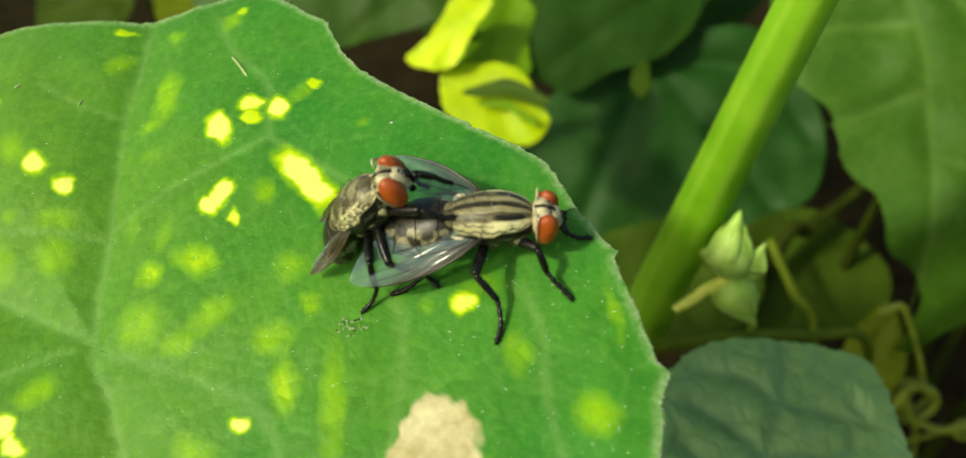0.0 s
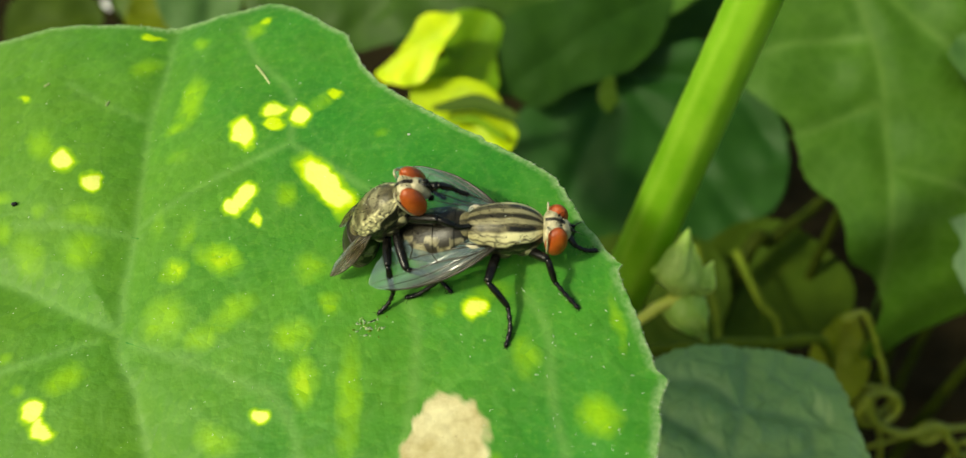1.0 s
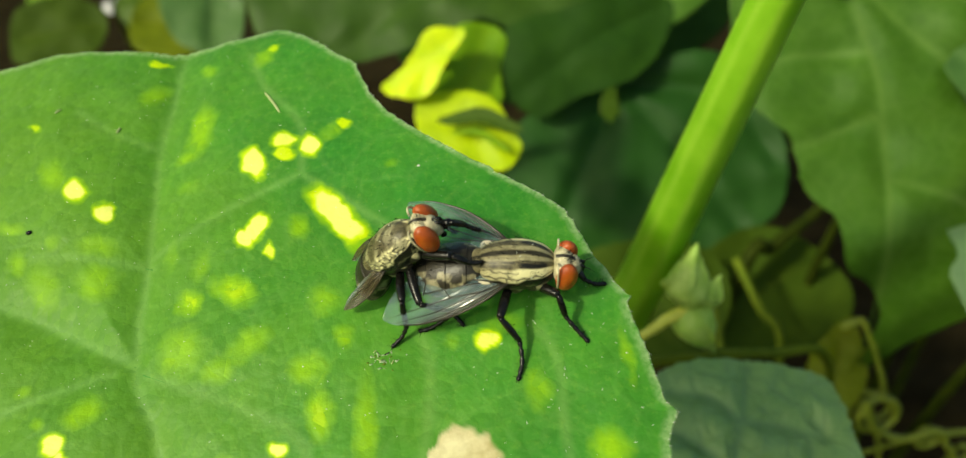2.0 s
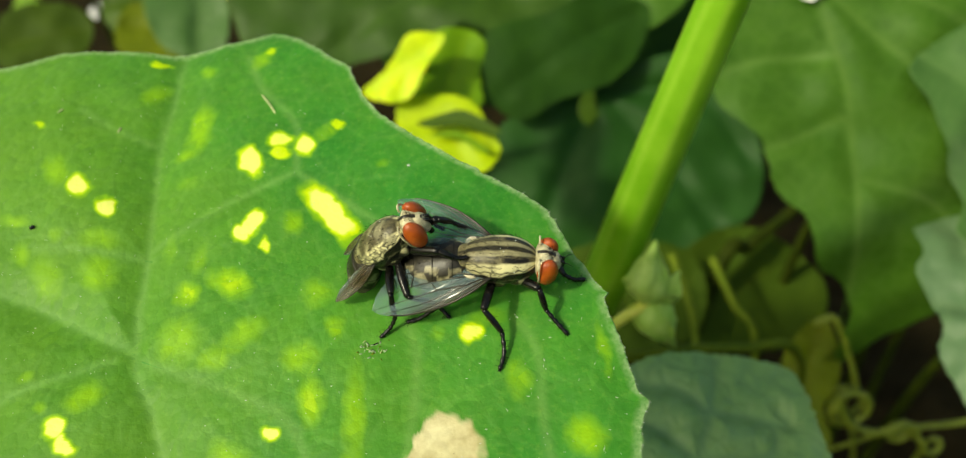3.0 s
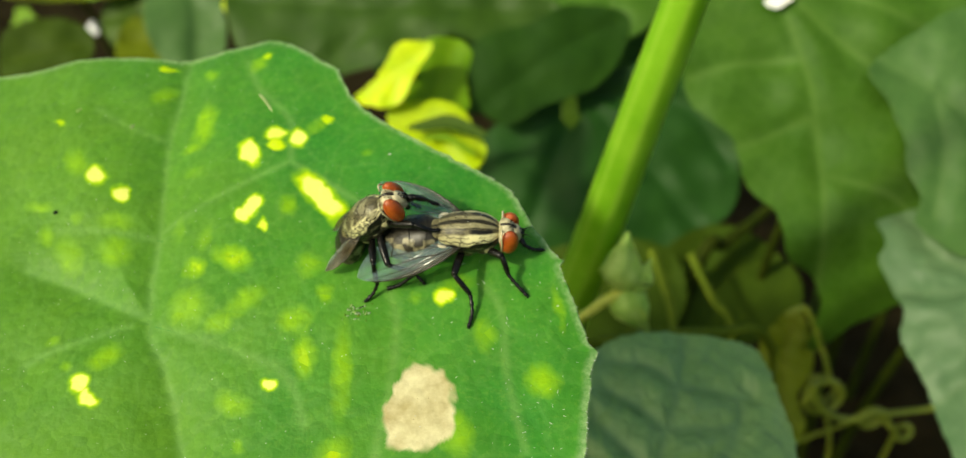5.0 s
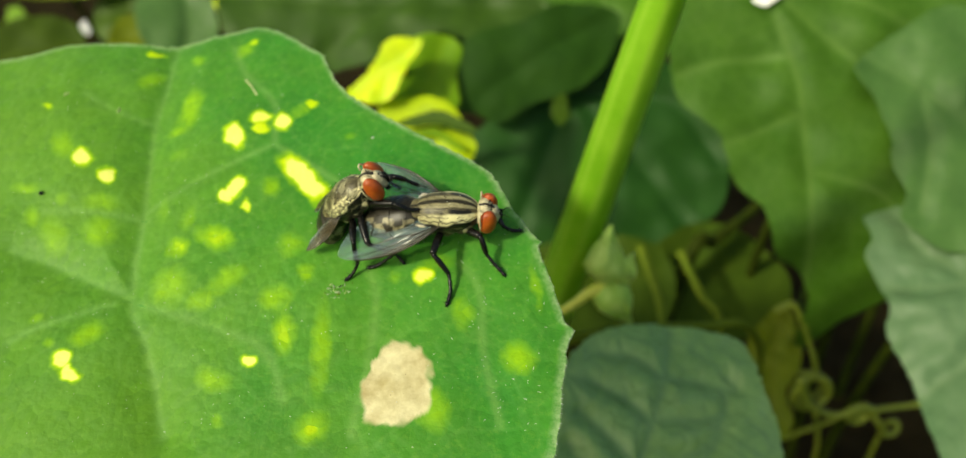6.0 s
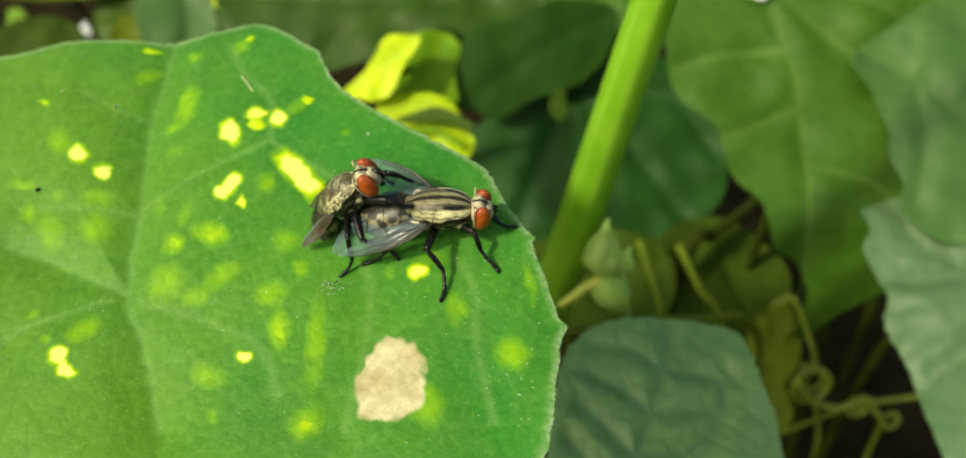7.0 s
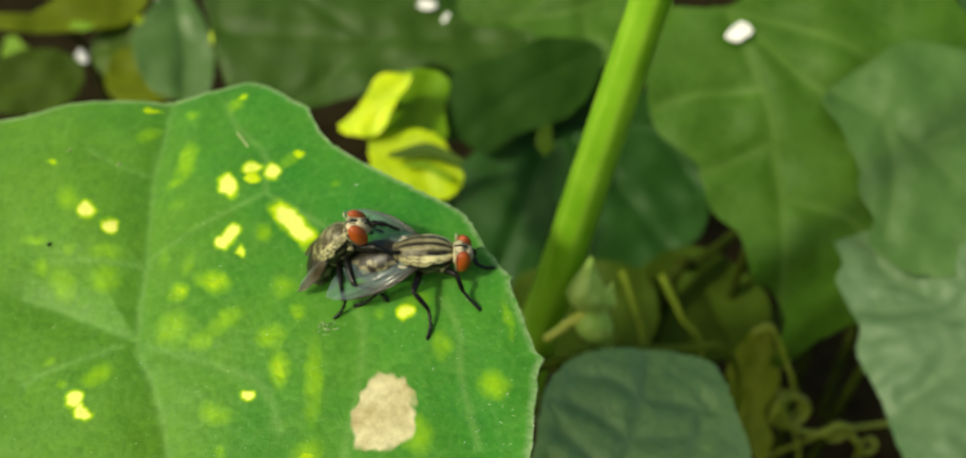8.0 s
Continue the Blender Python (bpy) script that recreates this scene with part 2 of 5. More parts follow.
SPLASH = n.m

# white of the patches that stand in for sky glints
n = Nodes("sky_glint_white")
n.set(Base_Color=n.mix(n.ramp(n.noise(2, 3), 0.3, 0.7), (0.84, 0.84, 0.78), (0.95, 0.95, 0.92)), Roughness=0.3)
SKY_WHITE = n.m


# ---- mesh helpers ----
def skin(name, verts, faces, material, parent=None, label="", m=None, attrs=None):
    """One smooth mesh object from arrays in millimetres."""
    me = bpy.data.meshes.new(name)
    v = np.asarray(verts, float)
    me.from_pydata((v * MM).tolist(), [], faces)
    for key, values in (attrs or {}).items():
        me.attributes.new(key, "FLOAT", "POINT").data.foreach_set("value", np.asarray(values, np.float32))
    me.materials.append(material)
    me.shade_smooth()
    ob = new(name, me)
    if m is not None:
        ob.matrix_basis = m
    if parent is not None:
        ob.parent = parent
    if label:
        tagged(ob, label)
    return ob


def part(name, bm, material, parent, label="", attrs=None):
    """Links a bmesh in millimetres as one mesh under a thing or a part."""
    bmesh.ops.recalc_face_normals(bm, faces=bm.faces)
    bm.verts.ensure_lookup_table()
    v = [tuple(x.co) for x in bm.verts]
    bm.verts.index_update()
    f = [[x.index for x in face.verts] for face in bm.faces]
    bm.free()
    values = {k: [fn(*c) for c in v] for k, fn in (attrs or {}).items()}
    return skin(name, v, f, material, parent, label, attrs=values)


def spline(points, n, closed=False):
    """Catmull-Rom through the points, n steps a span."""
    p = np.asarray(points, float)
    k = len(p)
    out = []
    for i in range(k if closed else k - 1):
        if closed:
            a, b, c, d = p[i - 1], p[i], p[(i + 1) % k], p[(i + 2) % k]
        else:
            a, b, c, d = p[max(i - 1, 0)], p[i], p[i + 1], p[min(i + 2, k - 1)]
        for s in np.arange(n) / n:
            out.append(0.5 * (2 * b + (c - a) * s + (2 * a - 5 * b + 4 * c - d) * s * s + (3 * b - 3 * c + d - a) * s ** 3))
    if not closed:
        out.append(p[-1])
    return np.array(out)


def tube(bm, points, radii, sides=8, flat=1.0):
    """A tapered tube along the points, closed at both ends."""
    pts = [Vector(p) for p in points]
    rings = []
    for i, p in enumerate(pts):
        d = (pts[min(i + 1, len(pts) - 1)] - pts[max(i - 1, 0)]).normalized()
        a = d.cross(Vector((0.13, 0.21, 1.0))).normalized()
        b = d.cross(a)
        r = radii[i] if isinstance(radii, (list, tuple, np.ndarray)) else radii
        rings.append([bm.verts.new(p + (a * math.cos(w) + b * math.sin(w) * flat) * r) for w in np.arange(sides) * 2 * math.pi / sides])
    for u, v in zip(rings, rings[1:]):
        for j in range(sides):
            bm.faces.new((u[j], u[(j + 1) % sides], v[(j + 1) % sides], v[j]))
    bm.faces.new(rings[0][::-1]), bm.faces.new(rings[-1])
    return bm


def ball(bm, centre, radii, turn=None, u=24, v=16):
    m = Matrix.Translation(centre) @ (turn or Matrix()) @ Matrix.Diagonal((*radii, 1))
    bmesh.ops.create_uvsphere(bm, u_segments=u, v_segments=v, radius=1, matrix=m)
    return bm


def loft(bm, rows, sides=28, steps=5):
    """Rings along x: (x, half width, half height, height of the middle)."""
    rows = spline(rows, steps)
    rings = [[bm.verts.new((x, w * math.cos(a), z + h * math.sin(a))) for a in np.arange(sides) * 2 * math.pi / sides] for x, w, h, z in rows]
    for p, q in zip(rings, rings[1:]):
        for j in range(sides):
            bm.faces.new((p[j], p[(j + 1) % sides], q[(j + 1) % sides], q[j]))
    bm.faces.new(rings[0][::-1]), bm.faces.new(rings[-1])
    return bm


def near_lines(u, v, lines):
    """Distance of each point from the nearest of the polylines."""
    best = np.full(u.shape, 1e9)
    for line in lines:
        for (ax, ay), (bx, by) in zip(line[:-1], line[1:]):
            dx, dy = bx - ax, by - ay
            s = np.clip(((u - ax) * dx + (v - ay) * dy) / (dx * dx + dy * dy + 1e-9), 0, 1)
            best = np.minimum(best, np.hypot(u - ax - s * dx, v - ay - s * dy))
    return best


def waves(u, v, size, seed):
    """Smooth uneven relief between about -1 and 1, with lumps of that size."""
    k = 1.0 / size
    u, v = np.asarray(u, float), np.asarray(v, float)
    return np.array([noise.noise((x, y, 7.3 * seed)) for x, y in zip((u * k).tolist(), (v * k).tolist())]) * 1.7


def blade(outline, middle, veins, n_edge, n_ring, thick, relief, seed, bend=None, teeth=0.15, vein_width=0.35, lift=0.25, pucker=0.05):
    """A leaf blade with two faces and a rim: returns verts, faces and fields over the plan."""
    edge = spline(outline, 12, True)
    seg = np.hypot(*(np.roll(edge, -1, 0) - edge).T)
    s = np.concatenate([[0], np.cumsum(seg)])
    at = np.arange(n_edge) * s[-1] / n_edge
    loop = np.vstack([edge, edge[:1]])
    ex, ey = np.interp(at, s, loop[:, 0]), np.interp(at, s, loop[:, 1])
    rng = np.random.default_rng(seed)
    jag = teeth * (0.5 * np.sin(at * 2.1 + 1.3 * np.sin(at * 0.9)) + 0.7 * rng.standard_normal(n_edge))
    dx, dy = ex - middle[0], ey - middle[1]
    far = np.hypot(dx, dy)
    ring = (np.arange(1, n_ring + 1) / n_ring) ** 0.8
    u = middle[0] + np.outer(ring, dx) + np.outer(ring ** 12, dx / far * jag)
    v = middle[1] + np.outer(ring, dy) + np.outer(ring ** 12, dy / far * jag)
    u, v = np.append(u.ravel(), middle[0]), np.append(v.ravel(), middle[1])
    lines = [spline(l, 6) for l in veins]

    def height(u, v):
        d = near_lines(u, v, lines) if lines else np.full(u.shape, 99.0)
        z = relief * waves(u, v, 9, seed) - lift * np.exp(-(d / 2.2) ** 2) + pucker * waves(u, v, 2.6, seed + 1)
        return (z if bend is None else z + bend(u, v)), d

    z, d = height(u, v)
    rim = np.append(np.repeat(np.clip((ring - 0.975) / 0.025, 0, 1), n_edge), 0)
    k = len(u)
    top = np.stack([u, v, z], 1)
    low = np.stack([u, v, z - thick * (1 - 0.6 * rim)], 1)
    faces = []
    for half, off in ((0, 0), (1, k)):
        for i in range(n_ring - 1):
            for j in range(n_edge):
                a, b = off + i * n_edge + j, off + i * n_edge + (j + 1) % n_edge
                quad = (a, a + n_edge, b + n_edge, b)
                faces.append(quad[::-1] if half else quad)
        for j in range(n_edge):
            tri = (off + k - 1, off + j, off + (j + 1) % n_edge)
            faces.append(tri[::-1] if half else tri)
    for j in range(n_edge):
        a, b = (n_ring - 1) * n_edge + j, (n_ring - 1) * n_edge + (j + 1) % n_edge
        faces.append((a, a + k, b + k, b))
    two = lambda f: np.concatenate([f, f])
    return np.vstack([top, low]), faces, {"vein": two(np.exp(-(d / vein_width) ** 2)), "rim": two(rim), "u": two(u), "v": two(v)}, height


def vein_parts(thing, veins, height, r, material):
    """Each main vein as a low rib that runs along the blade and thins out to its end."""
    for line in veins:
        p = spline(line, 8)
        z = height(p[:, 0], p[:, 1])[0] - 0.90 * r
        k = len(p)
        part("vein", tube(bmesh.new(), np.column_stack([p, z]), [r * (1 - 0.75 * i / k) for i in range(k)], 6), material, thing)


def petiole(thing, start, lean):
    """The leaf's stalk, from the blade's base behind it down to the soil."""
    m = thing.matrix_basis
    a = m @ (Vector(start) * MM) / MM
    end = Vector((a.x + lean[0], a.y + lean[1], -47))
    pts = [a, a.lerp(end, 0.25) + Vector((0, 6, 4)), a.lerp(end, 0.65) + Vector((0, 5, 3)), end]
    back = m.inverted()
    path = [back @ (Vector(q) * MM) / MM for q in spline(pts, 6)]
    part("petiole", tube(bmesh.new(), path, [0.8 + 0.5 * i / len(path) for i in range(len(path))], 8), STALK_SHADE, thing)


def plain_leaf(name, outline, at, material, label, veins=(), middle=None, relief=1.2, seed=1, bend=None, teeth=0.15, lift=0.6, thick=0.35, kind="leaf", n_edge=220, n_ring=46, vein_width=0.5, pucker=0.05, base=None, lean=(4, 30), rib=0.3):
    """A background leaf: an empty at its base with its blade, veins and stalk."""
    thing = tagged(new(name), label, kind)
    thing.matrix_basis = at
    thing.empty_display_size = 0.005
    mid = middle or tuple(np.mean(outline, 0))
    verts, faces, f, height = blade(outline, mid, veins, n_edge, n_ring, thick, relief, seed, bend, teeth, vein_width, lift, pucker)
    skin("blade", verts, faces, material, thing, attrs={"vein": f["vein"], "rim": f["rim"]})
    vein_parts(thing, veins, height, rib, material)
    foot = base or (mid[0], mid[1])
    if lean:
        petiole(thing, (*foot, float(height(np.array([foot[0]]), np.array([foot[1]]))[0][0]) - 0.8), lean)
    return thing


def mm(x, y, z, rx=0, ry=0, rz=0):
    """A pose in millimetres and degrees."""
    return pose(x * MM, y * MM, z * MM, rx, ry, rz)


# ---- ground ----
def build_ground():
    radii = np.geomspace(6, 100000000 * 0.001, 90)
    sides = 96
    v = [(60, 150, -45)]
    for r in radii:
        for j in range(sides):
            a = j * 2 * math.pi / sides
            x, y = 60 + r * math.cos(a), 150 + r * math.sin(a)
            z = -45 + min(r / 20, 6) * noise.noise(Vector((x / 25, y / 25, 0))) if r < 3000 else -45
            v.append((x, y, z))
    f = [(0, 1 + j, 1 + (j + 1) % sides) for j in range(sides)]
    for i in range(len(radii) - 1):
        for j in range(sides):
            a, b = 1 + i * sides + j, 1 + i * sides + (j + 1) % sides
            f.append((a, a + sides, b + sides, b))
    tagged(skin("ground", v, f, SOIL), "dark brown bare soil under the plants", "ground", kind="structure")


build_ground()

# ---- the spotted leaf that carries the flies ----
LEAF_AT = mm(-6.33, 39.43, 93.0, 24.69, -6.70, -3.07)
SPOTS = []
LEVEL = []


def leaf_level(u, v):
    """Height of the spotted leaf's face over its own plan."""
    return float(LEVEL[0](np.array([u]), np.array([v]))[0][0])


def spot(u, v, a, b, turn, strength):
    SPOTS.append((u, v, a, b, radians(turn), strength))


def yellow_spots():
    # sharp bright yellow ones
    spot(-0.8, 3.7, 2.5, 0.85, -53, 1)
    spot(-6.1, 3.4, 1.0, 0.6, 67, 1)
    spot(-6.9, 2.6, 0.7, 0.5, -45, 1)
    spot(-5.2, 1.5, 0.6, 0.3, -77, 0.9)
    spot(-7.0, 8.8, 1.4, 0.7, -70, 1)
    spot(-3.1, 9.8, 1.0, 0.7, -72, 1)
    spot(-5.0, 10.6, 0.9, 0.6, -19, 0.95)
    spot(-4.9, 9.4, 0.8, 0.5, -20, 0.85)
    spot(-19.6, 8.1, 1.0, 0.7, -54, 1)
    spot(-17.2, 6.1, 0.8, 0.6, -52, 1)
    spot(-17.2, -10.1, 0.8, 0.6, -36, 1)
    spot(-16.3, -11.2, 0.8, 0.5, -34, 1)
    spot(-3.6, -11.4, 0.5, 0.4, -53, 1)
    spot(-0.7, 11.5, 0.5, 0.4, -43, 0.8)
    spot(-1.6, 10.8, 0.9, 0.6, 29, 0.45)
    spot(8.5, -6.2, 0.6, 0.6, -61, 0.95)
    spot(-6.8, 20.1, 0.5, 0.5, 80, 0.8)
    spot(-7.5, 19.2, 0.9, 0.7, 63, 0.5)
    spot(-16.1, 20.4, 0.8, 0.3, -12, 0.8)
    spot(-24.3, 14.3, 0.6, 0.3, -23, 0.8)
    # soft ones
    spot(-11.5, 12.6, 2.1, 0.9, 87, 0.55)
    spot(-12.2, 10.3, 0.8, 0.6, 15, 0.5)
    spot(-15.9, 17.0, 1.1, 0.9, 58, 0.4)
    spot(-11.8, 18.7, 0.8, 0.6, -46, 0.45)
    spot(-21.7, 9.6, 1.5, 0.9, -62, 0.45)
    spot(-24.0, 5.7, 1.1, 0.5, -14, 0.5)
    spot(-23.0, 2.9, 0.9, 0.6, -61, 0.5)
    spot(-20.7, 4.1, 0.7, 0.5, -34, 0.35)
    spot(-17.3, 3.5, 1.3, 0.7, -17, 0.4)
    spot(-20.7, 1.0, 1.6, 1.0, -60, 0.42)
    spot(-16.9, 0.7, 1.4, 1.0, -41, 0.48)
    spot(-10.3, -1.5, 0.8, 0.7, -38, 0.70)
    spot(-7.3, -1.1, 1.4, 0.8, -29, 0.66)
    spot(-3.3, 3.1, 0.8, 0.6, -59, 0.5)
    spot(-11.6, 7.6, 1.1, 0.7, -3, 0.25)
    spot(-10.3, -4.9, 1.5, 1.4, -48, 0.5)
    spot(-5.9, -4.9, 1.4, 0.8, 30, 0.52)
    spot(-7.7, -6.4, 1.0, 0.8, 10, 0.5)
    spot(-2.1, -6.9, 1.1, 1.0, -19, 0.55)
    spot(-1.3, -2.6, 1.0, 0.8, -28, 0.4)
    spot(0.0, -5.0, 0.8, 0.6, -70, 0.5)
    # long and pale ones towards the margin
    spot(-1.3, -9.8, 1.4, 0.7, -82, 0.6)
    spot(1.4, -10.9, 3.1, 0.6, -89, 0.5)
    spot(-6.1, -12.6, 1.2, 0.8, -28, 0.5)
    spot(1.1, -16.5, 1.0, 0.9, -33, 0.65)
    spot(-5.4, -15.4, 0.5, 0.4, -34, 0.5)
    spot(-15.7, -8.1, 1.1, 0.8, 27, 0.6)
    spot(-18.5, -8.7, 0.5, 0.4, -30, 0.4)
    spot(-20.2, -6.5, 0.5, 0.4, 3, 0.35)
    spot(14.7, -12.9, 1.0, 1.0, -41, 0.65)
    spot(11.2, -9.3, 1.2, 0.7, -82, 0.4)
    spot(9.0, -16.0, 1.3, 1.0, -68, 0.5)
    spot(6.5, -5.9, 0.5, 0.4, -71, 0.3)
    spot(-12.0, 2.2, 1.3, 0.5, -89, 0.25)
    spot(5.4, -2.6, 1.5, 0.7, 76, 0.3)
    spot(2.7, 7.4, 0.6, 0.5, -25, 0.3)
    spot(-9.6, 1.0, 1.1, 0.6, 86, 0.35)
    spot(9.5, -5.2, 1.3, 0.6, 18, 0.3)
    spot(16.4, -7.9, 1.5, 0.3, -86, 0.45)


LEAF_VEINS = [
    [(-14.3, 20.7), (-14.3, 15.5), (-14.6, 11.3), (-13.7, 2.4), (-13.3, -5.5), (-11.3, -10.0), (-9.3, -16.1)],
    [(-13.3, -5.3), (-17.0, -3.4), (-20.8, -1.4), (-24.2, 0.1)],
    [(-14.7, 11.7), (-18.0, 13.3), (-21.3, 15.7)],
    [(-3.5, 7.4), (-3.7, 11.2), (-4.8, 13.4), (-6.9, 15.9), (-8.5, 19.8)],
    [(-3.5, 7.4), (-8.2, 5.3), (-13.5, 2.3)],
    [(-3.5, 7.4), (-0.2, 4.8), (2.9, 2.2)],
    [(4.6, -5.2), (5.1, -7.7), (4.8, -11.5), (4.2, -15.0), (3.7, -17.2)],
    [(-14.6, -5.7), (-19.8, -7.2), (-21.9, -8.2)],
    [(11.3, -5.4), (12.5, -8.0), (12.5, -12.2), (13.3, -17.4)],
    [(-13.3, 1.5), (-17.3, 2.5), (-22.0, 3.3)],
    [(-12.7, -5.9), (-6.8, -8.5), (-2.6, -10.8), (-1.0, -14.5)],
]
LEAF_EDGE = [(-38, 21.4), (-31, 21.9), (-28, 22.1), (-25.2, 22.7), (-21.6, 22.5), (-16, 21.6), (-11.0, 21.8), (-8.6, 22.15), (-6.2, 22.25), (-3.7, 20.55), (-1.7, 18.7), (-0.75, 17.95), (-0.2, 17.35), (0.05, 16.5),
             (1.2, 13.9), (2.9, 11.6), (4.6, 9.9), (6.6, 8.2), (8.6, 6.7), (10.8, 5.0), (12.6, 3.5), (13.9, 2.1), (14.6, 0.5), (15.3, -1.2), (15.9, -2.4), (16.5, -3.6), (17.1, -4.2), (16.9, -4.9), (17.3, -6.5), (17.8, -9.0), (18.2, -10.5), (18.7, -11.1), (18.3, -11.9), (18.0, -13), (17.4, -16), (16.3, -20), (13, -23.5), (2, -25), (-14, -25), (-28, -24), (-40, -17), (-46, 0), (-44, 14)]


def leaf_bend(u, v):
    """The blade sags a little to its tip and sinks along the main veins."""
    d = near_lines(u, v, [spline(line, 4) for line in LEAF_VEINS[:2]])
    valley = -0.95 * np.exp(-np.sqrt(d * d + 0.06) / 3.0)
    return valley - 0.0045 * np.clip(v - 8, 0, None) ** 2 - 0.010 * np.clip(u - 12, 0, None) ** 2 - 0.03 * np.clip(-(u + 14) - 0.4 * (v + 6), 0, None)


def within(x, y, ring):
    """Whether a point lies inside the outline."""
    odd = False
    for (ax, ay), (bx, by) in zip(ring, ring[1:] + ring[:1]):
        if (ay > y) != (by > y) and x < ax + (bx - ax) * (y - ay) / (by - ay):
            odd = not odd
    return odd


def build_spotted_leaf():
    yellow_spots()
    thing = tagged(new("spotted_leaf"), "broad green leaf with bright yellow spots and one dry tan patch", "leaf")
    thing.matrix_basis = LEAF_AT
    thing.empty_display_size = 0.005
    verts, faces, f, height = blade(LEAF_EDGE, (-9, -3), LEAF_VEINS, 560, 190, 0.4, 0.22, 4, leaf_bend, 0.07, 0.32, 0.17, 0.06)
    u, v = f["u"], f["v"]
    wu = u + 0.18 * waves(u, v, 1.1, 21) + 0.08 * waves(u, v, 0.45, 23)
    wv = v + 0.18 * waves(u, v, 1.1, 22) + 0.08 * waves(u, v, 0.45, 24)
    val = np.zeros_like(u)
    for cu, cv, a, b, w, s in SPOTS:
        du, dv = wu - cu, wv - cv
        p, q = (du * math.cos(w) + dv * math.sin(w)) / a, (dv * math.cos(w) - du * math.sin(w)) / b
        e = 3.2 if a > 2.4 * b and s > 0.75 else 2.0
        r = (np.abs(p) ** e + np.abs(q) ** e) ** (1 / e)
        sharp, r = (0.28, r / 1.18) if s > 0.75 else (0.62, r / 1.05)
        val = np.maximum(val, s * np.clip((1 + sharp - r) / (2 * sharp), 0, 1))
    pu, pv = u + 0.35 * waves(u, v, 2.0, 31) + 0.2 * waves(u, v, 0.7, 33), v + 0.35 * waves(u, v, 2.0, 32) + 0.2 * waves(u, v, 0.7, 34)
    dry = np.clip((1.0 - np.hypot((pu - 6.5) / (2.4 - 0.13 * (pv + 13.9)), (pv + 13.9) / 3.0)) * 11 + 0.5, 0, 1)
    sallow = np.clip((4 - u - 0.35 * v) / 24 + 0.16 * waves(u, v, 7, 41), 0, 1)
    skin("blade", verts, faces, LEAF, thing, attrs={"spot": val, "dry": dry, "sallow": sallow, "vein": f["vein"], "rim": f["rim"]})
    LEVEL.append(height)
    vein_parts(thing, LEAF_VEINS, height, 0.22, LEAF)
    petiole(thing, (-34, -12, -1.2), (-12, 6))
    rng = np.random.default_rng(5)
    bm = bmesh.new()
    for _ in range(600):
        a, b = rng.uniform(-26, 17), rng.uniform(-19, 20)
        if not within(a * 1.06 + 0.5, b * 1.06 + 0.2, LEAF_EDGE):
            continue
        z = float(height(np.array([a]), np.array([b]))[0][0])
        r = rng.uniform(0.012, 0.034)
        bmesh.ops.create_icosphere(bm, subdivisions=1, radius=r, matrix=Matrix.Translation((a, b, z + 0.3 * r)) @ Matrix.Diagonal((rng.uniform(0.6, 2.2), 1, 0.6, 1)))
    for _ in range(110):
        a, b = rng.uniform(9, 17.5), rng.uniform(-18, -3)
        if not within(a * 1.03 + 0.2, b * 1.02, LEAF_EDGE) or rng.uniform() > (a - 7) / 9:
            continue
        r, z = rng.uniform(0.016, 0.030), float(height(np.array([a]), np.array([b]))[0][0])
        bmesh.ops.create_icosphere(bm, subdivisions=1, radius=r, matrix=Matrix.Translation((a, b, z + 0.3 * r)) @ pose(0, 0, 0, 0, 0, rng.uniform(0, 180)) @ Matrix.Diagonal((rng.uniform(2, 6), 0.8, 0.5, 1)))
    tagged(part("leaf_hairs", bm, GRAIN, thing, "tiny pale hairs and dust grains"), kind="stuff")
    bm = bmesh.new()
    k = len(verts) // 2
    rim = verts[k - 561:k - 1]
    for _ in range(700):
        i = int(rng.integers(0, 560))
        p = Vector(rim[i])
        out = Vector((p.x + 9, p.y + 3, 0)).normalized()
        d = (out + Vector((rng.normal(0, 0.5), rng.normal(0, 0.5), rng.uniform(-0.2, 0.7)))).normalized()
        tube(bm, [p - out * 0.1, p + d * rng.uniform(0.03, 0.12)], [0.018, 0.006], 3)
    tagged(part("margin_hairs", bm, GRAIN, thing, "short pale hairs along the leaf margin"), kind="stuff")
    return thing


spotted_leaf = build_spotted_leaf()


